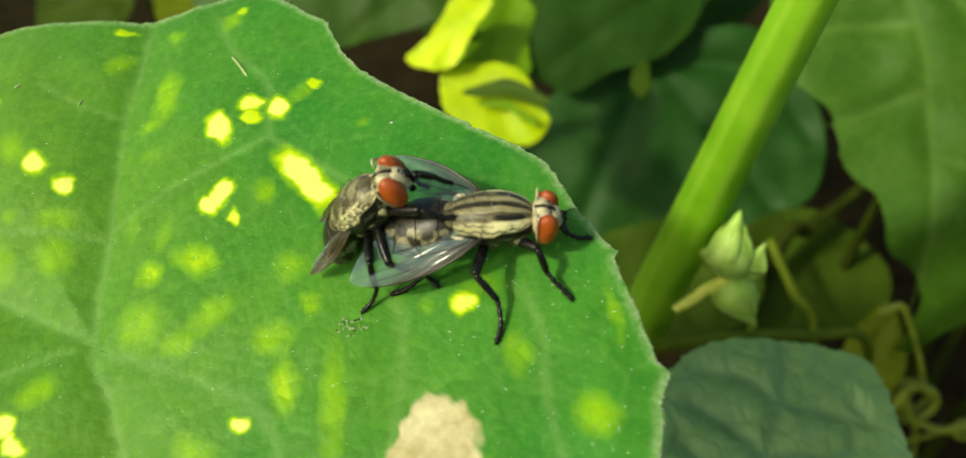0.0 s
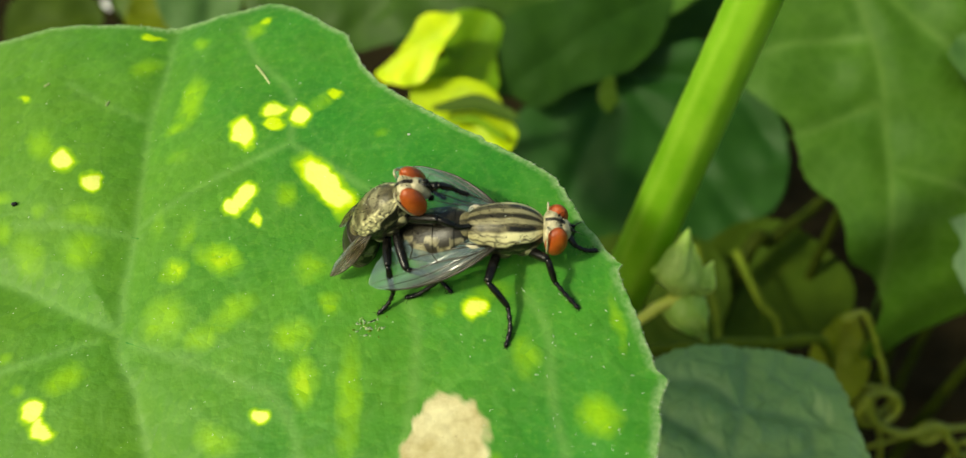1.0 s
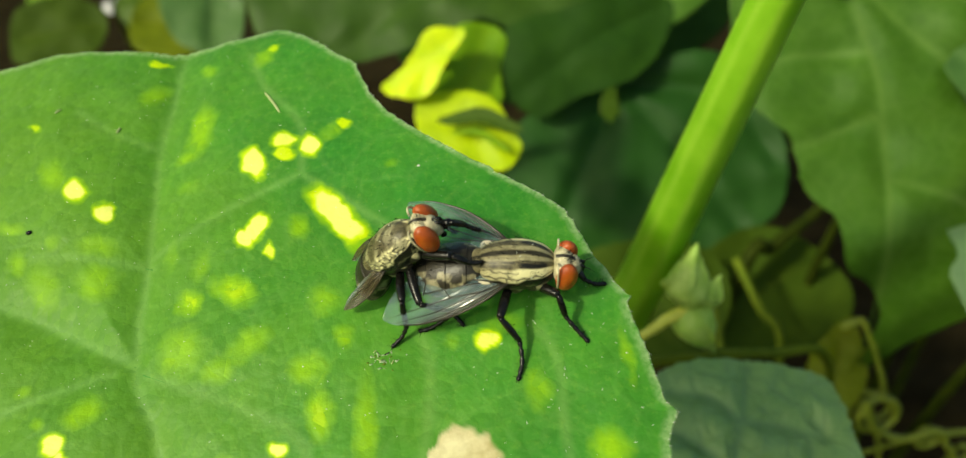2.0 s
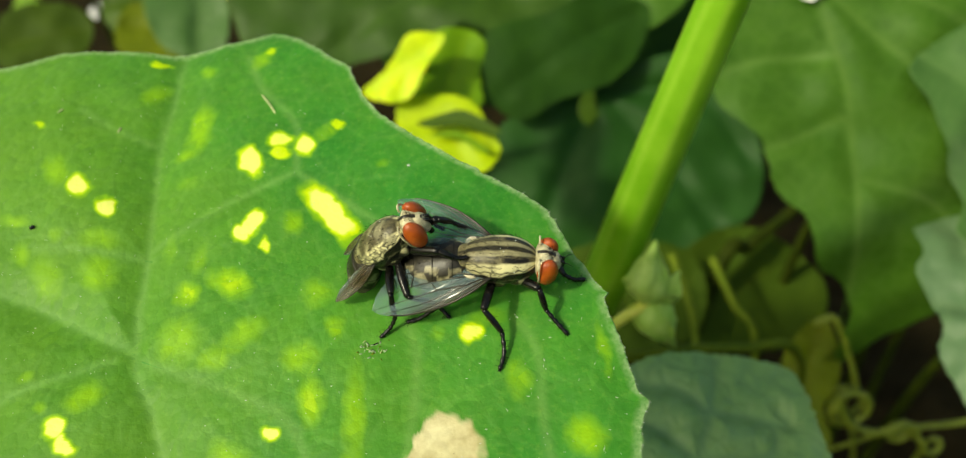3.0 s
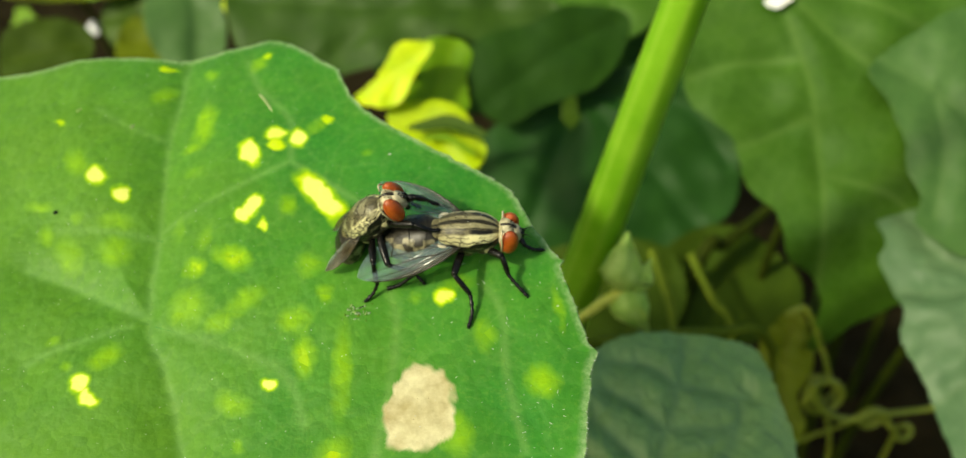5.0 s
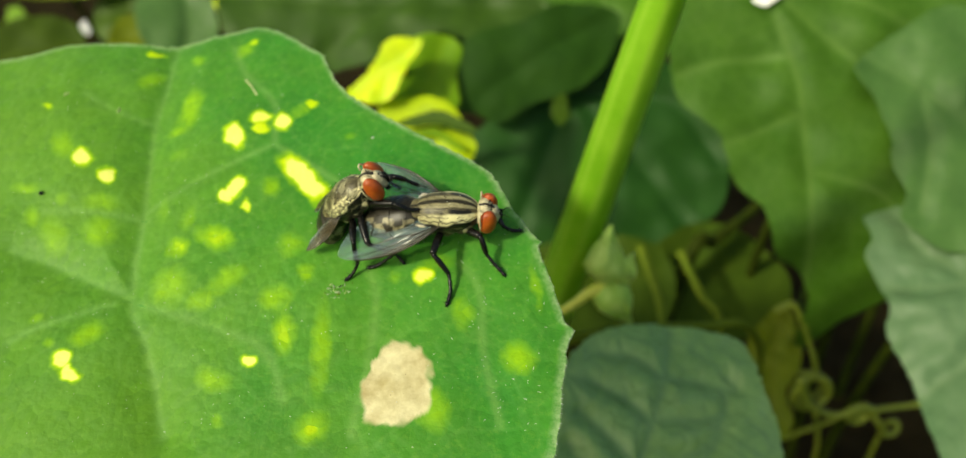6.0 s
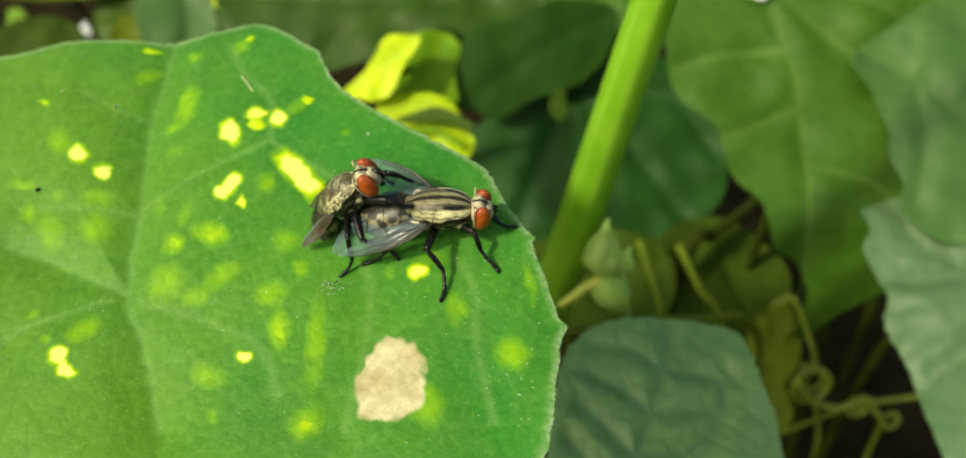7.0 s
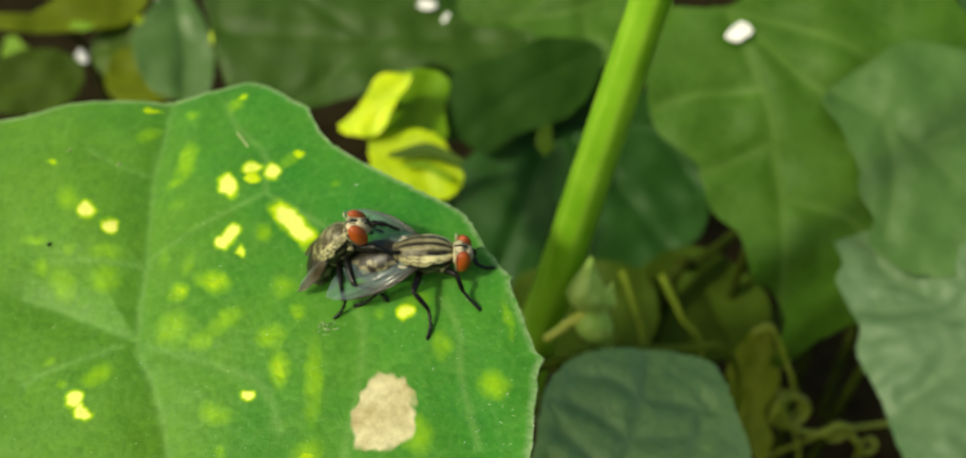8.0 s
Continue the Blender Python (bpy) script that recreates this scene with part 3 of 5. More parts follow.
# ---- flies ----
def wing_sheet(parent, root, tip, up, name, dusky, wide):
    """A wing: a clear membrane with its veins, from root to tip, leading edge outward."""
    root, tip, up = Vector(root), Vector(tip), Vector(up).normalized()
    ax = (tip - root)
    size = ax.length / 7.6
    ax.normalize()
    side = up.cross(ax).normalized()
    if side.y * (1 if root.y > 0 else -1) < 0:
        side = -side
    nz = ax.cross(side)
    place = lambda x, y: root + (ax * x + side * (y if y > 0 else wide * y) + nz * (0.10 * math.sin(x * 1.1) - 0.05 * y * y + 0.035 * math.sin(3 * y + x) + 0.045 * math.sin(7.5 * y - 0.9 * x))) * size
    lead = spline([(0, 0.15), (1.5, 0.62), (3.5, 0.85), (5.5, 0.70), (7.0, 0.25), (7.6, -0.25)], 6)
    trail = spline([(0, -0.1), (0.6, -0.9), (1.7, -1.5), (3.4, -1.95), (5.4, -1.75), (6.9, -1.1), (7.6, -0.25)], 5)
    bm = bmesh.new()
    n_u, n_v = 40, 26
    rows = []
    for i in range(n_u + 1):
        x = 7.6 * i / n_u
        hi, lo = np.interp(x, lead[:, 0], lead[:, 1]), np.interp(x, trail[:, 0], trail[:, 1])
        rows.append([place(x, lo + (hi - lo) * j / n_v) for j in range(n_v + 1)])
    for off in (0.0, -0.012):
        grid = [[bm.verts.new(p + nz * off) for p in r] for r in rows]
        for a, b in zip(grid, grid[1:]):
            for j in range(n_v):
                try:
                    bm.faces.new((a[j], b[j], b[j + 1], a[j + 1]))
                except ValueError:
                    pass
    dusk = lambda *c: (lambda q: min(1.0, max(0.0, dusky + 0.75 * q.dot(side) / size - 0.08 * q.dot(ax) / size)))(Vector(c) - root)
    wing = part(name, bm, WING, parent, attrs={"dusk": dusk})
    wing.visible_shadow = True
    lines = [[(0, 0.15), (1.5, 0.62), (3.5, 0.85), (5.5, 0.70), (6.7, 0.36)], [(0, 0.1), (1.8, 0.42), (4.0, 0.62), (5.2, 0.66)], [(0.2, 0.05), (2.2, 0.15), (4.5, 0.28), (6.9, 0.20)],
             [(1.6, 0.1), (3.4, -0.15), (5.4, -0.2), (7.5, -0.2)], [(0.2, -0.05), (2.0, -0.45), (4.2, -0.75), (5.9, -0.75), (6.4, -0.15)], [(1.0, -0.3), (2.6, -0.95), (4.4, -1.45), (5.4, -1.7)],
             [(0.2, -0.1), (1.2, -0.9), (2.2, -1.5)], [(3.4, -0.15), (3.6, -0.65)], [(4.9, -0.75), (4.5, -1.45)]]
    for k, line in enumerate(lines):
        vb = bmesh.new()
        path = [place(x, y) for x, y in spline(line, 6)]
        r = 0.085 if k == 0 else 0.040
        tube(vb, path, [r * size * (1.25 - 0.95 * i / len(path)) for i in range(len(path))], 6)
        part("wing_vein", vb, VEIN, wing)
    return wing


def leg(parent, joints, thick, name, hairs):
    """A leg of femur, tibia and tarsus through its joints, with a few spines and a clawed foot."""
    j = [Vector(p) for p in joints]
    hip, knee, ankle, *foot = j
    limb = None
    rng = np.random.default_rng(len(joints) + int(abs(hip.x) * 100))
    spans = (("femur", [hip, knee], 1.15), ("tibia", [knee, ankle], 0.80), ("tarsus", [ankle, *foot], 0.66))
    for name_, pts, w in spans:
        bm = bmesh.new()
        if len(pts) == 2:
            a, b = pts
            mid = (a + b) / 2 + Vector((0, 0, 0.05))
            path = spline([a, mid, b], 5)
            k = len(path)
            radii = [thick * w * (0.75 + 0.45 * math.sin(math.pi * (i + 0.8) / (k + 0.6))) for i in range(k)]
        else:
            path = spline(pts, 8)
            radii = [thick * w * (0.62 + 0.48 * abs(math.sin(0.5 + i * 0.95))) for i in range(len(path))]
        tube(bm, path, radii, 10)
        for i in range(1, len(path) - 1):
            for _ in range(2):
                d = Vector(rng.standard_normal(3)).normalized()
                p = Vector(path[i])
                tube(hairs, [p, p + d * thick * 1.9 + (Vector(path[i + 1]) - p) * 0.6], [0.020, 0.005], 4)
        if name_ == "tarsus":
            end, before = Vector(path[-1]), Vector(path[-3])
            d = (end - before).normalized()
            for s in (-1, 1):
                q = d.cross(Vector((0, 0, 1))).normalized() * s
                tube(hairs, [end - d * 0.05, end + d * 0.06 + q * 0.07, end + d * 0.13 + q * 0.09], [0.035, 0.03, 0.012], 5)
        if limb is None:
            limb = part(name, bm, BLACK, parent)
        else:
            part(name_, bm, BLACK, limb)
    return limb


def build_fly(name, label, at, size, legs, wings, droop, squat, big=1.0):
    """A flesh fly. Legs and wings come in the leaf's space."""
    fly = tagged(new(name), label, "fly", "pair of flies")
    fly.matrix_basis = LEAF_AT @ at
    fly.empty_display_size = 0.003
    back = at.inverted()
    local = lambda p: back @ (Vector(p) * MM) / MM
    k = size
    rng = np.random.default_rng(7)

    def step(v, lo, hi):
        return min(1.0, max(0.0, (v - lo) / (hi - lo)))

    def band(v, lo, hi, soft):
        return step(v, lo - soft, lo + soft) * (1 - step(v, hi - soft, hi + soft))

    def around(x, y, z):
        """Degrees from the ridge of the back, a little wavy."""
        return math.degrees(math.atan2(abs(y), z)) + 5.0 * noise.noise((x * 1.1, y * 0.9, 3.0))

    def stripes(x, y, z):
        x, y, z = x / k, y / k, z / k
        a = around(x, y, z)
        fade = 0.55 + 0.45 * step(noise.noise((x * 1.6, y * 1.6, 8.0)), -0.3, 0.1)
        bold = 0.30 if droop > 1 else 1.0
        v = 0.92 * bold * band(a, -2, 6.5, 2.0)
        v = max(v, 0.9 * bold * band(a, 21.5, 26, 1.5) * fade, bold * band(a, 27, 40, 2) * step(x, 0.1, 0.4) * (1 - step(x, 1.7, 1.9)))
        v = max(v, 0.75 * bold * band(a, 28, 37, 3) * (1 - step(x, -0.5, 0.2)) * fade, 0.4 * band(a, 12, 15, 2) * fade)
        crack = a + 9 * noise.noise((x * 2.3, y * 2.0, 6.0))
        v = max(v, band(crack, 61, 65, 1.2), 0.9 * band(crack, 46, 49, 1.0) * (1 - step(x, -0.4, 0.3)))
        v = max(v, 0.9 * band(x + 0.03 * a / 10 + 0.3 + 0.12 * noise.noise((y * 3.0, z * 3.0, 1.0)), -0.05, 0.05, 0.03) * step(a, 40, 46))
        jag = a + 13 * noise.noise((x * 1.9, z * 1.6, 2.0))
        v = max(v, band(jag, 73, 92, 2))
        v = max(v, 0.92 * step(jag, 80, 88) * (1 - step(x + 0.5 * noise.noise((x * 2, y * 2, z * 2)), 0.3, 0.7)))
        plates = noise.noise((x * 1.2, y * 0.8, z * 1.3 + 5.0))
        if droop > 1:
            v = max(v, 0.60 * step(noise.noise((x * 1.7 + 4.0, y * 1.7, z * 1.7)) + 0.6 * noise.noise((x * 4.5, y * 4.5, z * 4.5)), 0.05, 0.30), 0.42 * band(a + 8 * noise.noise((x * 1.5, y, 4.0)), -2, 36, 3), 0.97 * band(noise.noise((x * 2.1, y * 1.8, z * 1.9 + 3.0)), -0.055, 0.055, 0.02) * step(a, 20, 28), 0.9 * band(noise.noise((x * 1.1, y * 1.4, z * 1.2 + 9.0)), -0.03, 0.03, 0.02) * step(a, 38, 44))
        return max(v, step(jag, 90, 93) * step(plates, -0.40, -0.22))

    def cream(x, y, z):
        a = around(x / k, y / k, z / k)
        fore = step(x / k, -1.0, 0.2)
        if droop > 1:
            return max(band(a, 40, 84, 4), 0.6 * step(noise.noise((x * 1.7, y * 1.7, z * 1.7 + 2.0)), -0.02, 0.22), 0.4 * step(a, 86, 95))
        return max(band(a, 41, 76, 2.5) * (0.5 + 0.5 * fore) , 0.30 * band(a, 8, 21, 3) * (0.5 + 0.5 * fore), 0.4 * step(a, 86, 95))

    def checks(x, y, z):
        """Checkerboard of dusted and bare patches on the abdomen, black along the ridge; ridge and base also hold
        painted shade.
        """
        x, y, z = x / k, y / k, z / k
        a = math.degrees(math.atan2(abs(y), z + 0.4 + 0.2 * droop))
        a += 6 * noise.noise((x * 1.3, y * 1.3, 4.0))
        cell = (math.floor((x + 0.25 * noise.noise((x, y * 2.0, z))) / 0.75) + math.floor((a - 34) / 25)) % 2
        return 0.97 if a < 42 or x > -2.3 or a > 120 else 0.93 if cell else 0.10

    bm = loft(bmesh.new(), [(-2.15 * k, 0.5 * k, 0.45 * k, 0.35 * k), (-1.9 * k, 1.05 * k, 0.95 * k, 0.12 * k), (-1.0 * k, 1.42 * k, 1.32 * k, 0), (0.2 * k, 1.50 * k, 1.42 * k, 0), (1.2 * k, 1.30 * k, 1.25 * k, -0.02 * k), (1.9 * k, 0.9 * k, 0.9 * k, -0.06 * k), (2.2 * k, 0.45 * k, 0.45 * k, -0.1 * k)], 120, 12)
    thorax = part("thorax", bm, THORAX, fly, "olive-grey thorax with black lengthwise stripes", {"dark": stripes, "pale": cream})
    bm = loft(bmesh.new(), [(-2.95 * k, 0.12 * k, 0.1 * k, 0.45 * k), (-2.7 * k, 0.55 * k, 0.28 * k, 0.48 * k), (-2.2 * k, 0.8 * k, 0.42 * k, 0.5 * k), (-1.7 * k, 0.7 * k, 0.4 * k, 0.5 * k)], 28)
    part("scutellum", bm, THORAX, fly, attrs={"dark": lambda x, y, z: 0.9 if abs(y) < 0.14 * k else 0.0})
    for s in (-1, 1):
        bm = ball(bmesh.new(), (-1.75 * k, s * 1.15 * k, 0.1 * k), (0.5 * k, 0.36 * k, 0.16 * k), pose(0, 0, 0, s * 35, 10, 0), 16, 10)
        part("squama", bm, SQUAMA, fly, "pale creamy scale at the wing's base")
        for c, r in (((0.95, 0.98, -0.55), (0.62, 0.40, 0.52)), ((-0.15, 1.06, -0.62), (0.55, 0.42, 0.58)), ((-1.15, 1.0, -0.55), (0.48, 0.40, 0.5))):
            bm = ball(bmesh.new(), (c[0] * k, s * c[1] * k, c[2] * k), tuple(q * k for q in r), None, 40, 26)
            part("pleuron", bm, THORAX, thorax, attrs={"dark": lambda x, y, z: 0.95 * step(noise.noise((x * 1.5, y * 1.2, z * 1.7 + 1.0)), -0.42, -0.2), "pale": lambda x, y, z: 0.45})
    # abdomen of four rings, drooping behind
    rows = spline([(-1.7, 0.55, 0.55, -0.15), (-2.2, 1.15, 1.0, -0.25), (-3.1, 1.55, 1.25, -0.35 - 0.1 * droop), (-4.4, 1.6, 1.22, -0.45 - 0.35 * droop), (-5.6, 1.3, 1.0, -0.5 - 0.75 * droop), (-6.6, 0.55, 0.45, -0.5 - 1.1 * droop)], 8)
    abdomen = None
    for lo, hi in ((0, 15), (14, 23), (22, 31), (30, 41)):
        ring = [(x * k, w * k * (1.03 - 0.03 * q / 9), h * k * (1.03 - 0.03 * q / 9), z * k) for q, (x, w, h, z) in enumerate(rows[lo:hi])]
        bm = loft(bmesh.new(), ring, 72, 3)
        if abdomen is None:
            abdomen = part("abdomen", bm, ABDOMEN, fly, "silvery and black checkered abdomen", {"dark": checks})
        else:
            part("abdomen_ring", bm, ABDOMEN, abdomen, attrs={"dark": checks})
    # head, turned at the neck
    hx = 2.68 * k
    neck = Vector((2.0 * k, 0, -0.1 * k))
    nod = Matrix.Translation(neck) @ pose(0, 0, 0, 0, squat, 0) @ Matrix.Scale(big, 4) @ Matrix.Translation(-neck)

    def head_part(name_, bm, material, parent, label=""):
        bmesh.ops.transform(bm, matrix=nod, verts=bm.verts)
        return part(name_, bm, material, parent, label)

    bm = bmesh.new()
    ball(bm, (hx - 0.05 * k, 0, -0.05 * k), (0.66 * k, 1.30 * k, 1.05 * k), None, 28, 18)
    ball(bm, (hx + 0.50 * k, 0, -0.15 * k), (0.50 * k, 0.58 * k, 0.85 * k), None, 20, 14)
    head = head_part("head", bm, FACE, fly, "silvery white face and cheeks")
    bm = bmesh.new()
    tube(bm, [Vector((1.7 * k, 0, -0.05 * k)), nod @ Vector((hx - 0.35 * k, 0, -0.05 * k))], [0.62 * k, 0.55 * k], 14)
    part("neck", bm, THORAX, fly)
    bm = bmesh.new()
    loft(bm, [(hx - 0.5 * k, 0.10 * k, 0.03 * k, 0.92 * k), (hx + 0.05 * k, 0.10 * k, 0.05 * k, 1.0 * k), (hx + 0.55 * k, 0.13 * k, 0.05 * k, 0.68 * k), (hx + 0.9 * k, 0.13 * k, 0.05 * k, 0.36 * k)], 12)
    head_part("frontal_stripe", bm, VEIN, head)
    for s in (-1, 1):
        bm = ball(bmesh.new(), (hx + 0.14 * k, s * 0.86 * k, 0.02 * k), (0.64 * k, 0.50 * k, 1.06 * k), pose(0, 0, 0, s * 8, 8, s * -14), 32, 22)
        head_part("compound_eye", bm, EYE, head, "brick-red compound eye")
        bm = bmesh.new()
        ring = [(hx - 0.36 * k, s * 0.80 * k + s * 0.56 * k * math.cos(a) * 0.9, 0.05 * k + 1.06 * k * math.sin(a)) for a in np.linspace(-2.2, 2.2, 22)]
        tube(bm, ring, 0.065 * k, 8)
        head_part("eye_rim", bm, FACE, head, "white rim behind the eye")
        bm = bmesh.new()
        tube(bm, [(hx + 0.88 * k, s * 0.12 * k, 0.25 * k), (hx + 1.10 * k, s * 0.16 * k, 0.05 * k), (hx + 1.08 * k, s * 0.17 * k, -0.35 * k)], [0.08 * k, 0.11 * k, 0.07 * k], 8)
        tube(bm, [(hx + 1.08 * k, s * 0.16 * k, 0.02 * k), (hx + 1.35 * k, s * 0.30 * k, 0.14 * k), (hx + 1.7 * k, s * 0.46 * k, 0.05 * k)], [0.03 * k, 0.022 * k, 0.008 * k], 5)
        head_part("antenna", bm, BLACK, head)
    bm = bmesh.new()
    tube(bm, [(hx + 0.42 * k, 0, -0.8 * k), (hx + 0.46 * k, 0, -1.1 * k), (hx + 0.42 * k, 0, -1.35 * k)], [0.2 * k, 0.17 * k, 0.22 * k], 10)
    head_part("proboscis", bm, BLACK, head)
    # stiff hairs
    bm = bmesh.new()
    for _ in range(120):
        x, a = rng.uniform(-2.2, 1.7), rng.uniform(0.15, 2.99)
        w = 1.45 * math.sqrt(max(0.05, 1 - (x / 2.35) ** 2))
        p = Vector((x, w * math.cos(a), w * 0.93 * math.sin(a))) * k
        d = Vector((-0.6, math.cos(a) * 0.7, math.sin(a) * 0.7)).normalized()
        tube(bm, [p, p + d * rng.uniform(0.22, 0.5) * k], [0.020 * k, 0.005 * k], 4)
    for _ in range(70):
        x, a = rng.uniform(-6.0, -3.0), rng.uniform(0.0, 3.14)
        w = 1.4 * math.sqrt(max(0.05, 1 - ((x + 3.6) / 2.6) ** 2))
        p = Vector((x, w * math.cos(a), -0.4 - 0.2 * droop * (-x - 2.5) + w * 0.8 * math.sin(a))) * k
        tube(bm, [p, p + Vector((-0.5, 0.2 * math.cos(a), 0.15 * math.sin(a))) * k], [0.018 * k, 0.005 * k], 4)
    for _ in range(26):
        y = rng.uniform(-0.35, 0.35)
        p = nod @ Vector((hx + rng.uniform(-0.2, 0.55) * k, y * k, 0.8 * k))
        tube(bm, [p, p + Vector((0.2, y * 0.4, 0.35)) * k], [0.018 * k, 0.005 * k], 4)
    for hip, *rest in legs:
        rest = [Vector(p) + Vector((0, 0, leaf_level(p[0], p[1]) if p[2] < 0.6 else 0)) for p in rest]
        leg(fly, [Vector(hip) * k] + [local(p) for p in rest], (0.25 if hip[0] > 0.9 and droop > 1 else 0.215) * k, "leg", bm)
    tagged(part("bristles", bm, BLACK, fly), kind="stuff")
    # pale dots added in place of small white highlights on the body
    bm = bmesh.new()
    for _ in range(16):
        x, a, r = rng.uniform(-2.3, 1.6), rng.uniform(-3.0, -0.9), rng.uniform(0.025, 0.06)
        w = 1.46 * math.sqrt(max(0.05, 1 - (x / 2.4) ** 2))
        ball(bm, (x * k, w * math.cos(a) * k, -w * 0.95 * math.sin(a) * k), (r, r, r), None, 8, 6)
    tagged(part("highlight_dots", bm, GRAIN, fly, "tiny white dots standing in for highlights"), kind="stuff")
    for root, tip, up in wings:
        wing_sheet(fly, Vector(root) * k, local(tip), back.to_3x3() @ Vector(up), "wing", 1.7 if droop > 1 else 0.62 if root[1] < 0 else 0.45, 0.6 if droop > 1 else 1.15 if root[1] < 0 else 1.2)
    return fly


FEMALE_AT = mm(10.75, -2.65, 2.55, 0, 0, -6)
MALE_AT = mm(3.85, -1.2, 3.45, 0, -44, 2)
female_fly = build_fly(
    "flesh_fly", "larger grey striped fly with brick-red eyes on the spotted leaf", FEMALE_AT, 1.0,
    [((-0.5, -1.05, -0.75), (9.52, -5.76, 2.2), (10.46, -6.71, 0.9), (10.47, -7.77, 0.35), (10.14, -8.77, 0.08)),
     ((1.0, -0.8, -0.95), (12.89, -4.68, 2.2), (13.18, -5.51, 1.0), (13.72, -6.15, 0.45), (14.34, -6.85, 0.08)),
     ((1.2, 0.7, -0.95), (13.9, -2.2, 1.5), (14.5, -3.2, 0.9), (15.1, -3.4, 0.4), (15.77, -3.26, 0.08)),
     ((-1.0, -0.9, -0.95), (7.71, -4.21, 2.0), (6.36, -4.74, 0.75), (5.3, -4.99, 0.22), (4.51, -5.07, 0.08)),
     ((-0.2, 0.95, -1.0), (10.4, -1.0, 1.6), (10.5, -0.8, 0.8), (10.6, -0.6, 0.35), (10.6, -0.4, 0.08)),
     ((-1.0, 0.9, -0.95), (8.2, -1.0, 1.5), (7.2, -0.8, 0.7), (6.6, -0.7, 0.25), (6.0, -0.6, 0.08))],
    [((-0.55, -1.25, 0.25), (2.81, -5.26, 1.75), (0, -0.30, 0.95)), ((-0.55, 1.25, 0.30), (4.59, 2.35, 3.0), (0, 0.12, 0.99))], 0.5, 4)
male_fly = build_fly(
    "flesh_fly", "grey fly with brick-red eyes mounted on another fly", MALE_AT, 0.93,
    [((1.0, -0.8, -0.95), (7.2, -2.75, 4.35), (8.0, -3.0, 3.9), (8.4, -3.0, 3.7), (8.8, -2.9, 3.6)),
     ((1.2, 0.7, -0.95), (7.3, -1.1, 5.25), (7.98, -0.80, 4.4), (8.4, -0.8, 3.9), (8.8, -0.8, 3.6)),
     ((-0.2, -0.95, -1.0), (4.98, -4.49, 2.2), (6.34, -4.31, 0.8), (6.8, -4.6, 0.35), (7.19, -5.03, 0.08)),
     ((-1.0, -0.9, -0.95), (4.02, -4.38, 2.6), (3.97, -5.16, 0.9), (3.56, -5.53, 0.4), (2.92, -5.98, 0.08)),
     ((-0.2, 0.95, -1.0), (6.0, 0.6, 3.4), (6.6, 0.4, 2.6), (6.9, 0.2, 2.4), (7.3, 0.0, 2.3)),
     ((-1.0, 0.9, -0.95), (3.2, 1.0, 2.4), (3.4, 1.8, 0.9), (3.0, 2.2, 0.35), (2.5, 2.5, 0.08))],
    [((-0.9, -1.2, 0.25), (0.18, -3.69, 0.7), (-0.75, -0.5, 0.35)), ((-0.9, 1.2, 0.30), (0.5, -0.3, 1.0), (-0.5, -0.2, 0.85))], 1.6, 18, 1.05)

# ---- the thick stem with its buds ----
STEM_AT = mm(21.45, 76, 64.3)


def build_stem():
    thing = tagged(new("vine"), "thick smooth yellow-green vine shoot standing nearly upright", "vine")
    thing.matrix_basis = STEM_AT
    thing.empty_display_size = 0.005
    path = spline([(-15.4, 26, -121), (-10, 16, -80), (-2.6, 4.3, -18), (0, 0, 0), (2.6, -4.3, 18), (5.2, -8.5, 35.7), (9, -14, 60), (14, -20, 90)], 9)
    bm = bmesh.new()
    sides = 56
    rings, ribs = [], {}
    for i, p in enumerate(path):
        d = Vector(path[min(i + 1, len(path) - 1)] - path[max(i - 1, 0)]).normalized()
        a = d.cross(Vector((0, 0, 1))).normalized()
        b = d.cross(a)
        r = 2.95 - 0.018 * min(max(p[2], -20), 60)
        rings.append([bm.verts.new(Vector(p) + (a * math.cos(w) + b * math.sin(w)) * r * (1 + 0.018 * math.cos(7 * w))) for w in np.arange(sides) * 2 * math.pi / sides])
        ribs.update({tuple(v.co): max(0.0, math.cos(7 * w)) for v, w in zip(rings[-1], np.arange(sides) * 2 * math.pi / sides)})
    for u, v in zip(rings, rings[1:]):
        for j in range(sides):
            bm.faces.new((u[j], u[(j + 1) % sides], v[(j + 1) % sides], v[j]))
    bm.faces.new(rings[0][::-1]), bm.faces.new(rings[-1])
    part("stalk", bm, STEM, thing, attrs={"rib": lambda *c: ribs[c]})
    bm = bmesh.new()
    tube(bm, spline([(-2.7, -8.9, -3.1), (-0.8, -8.5, -1.9), (1.1, -7.9, -0.8), (4.4, -7.0, 0.2)], 5), [0.50 + 0.020 * i for i in range(16)], 12)
    part("side_stalk", bm, SUN_PAINTED_STALK, thing, "side stalk with sunlight put into its pale yellow colour")
    return thing


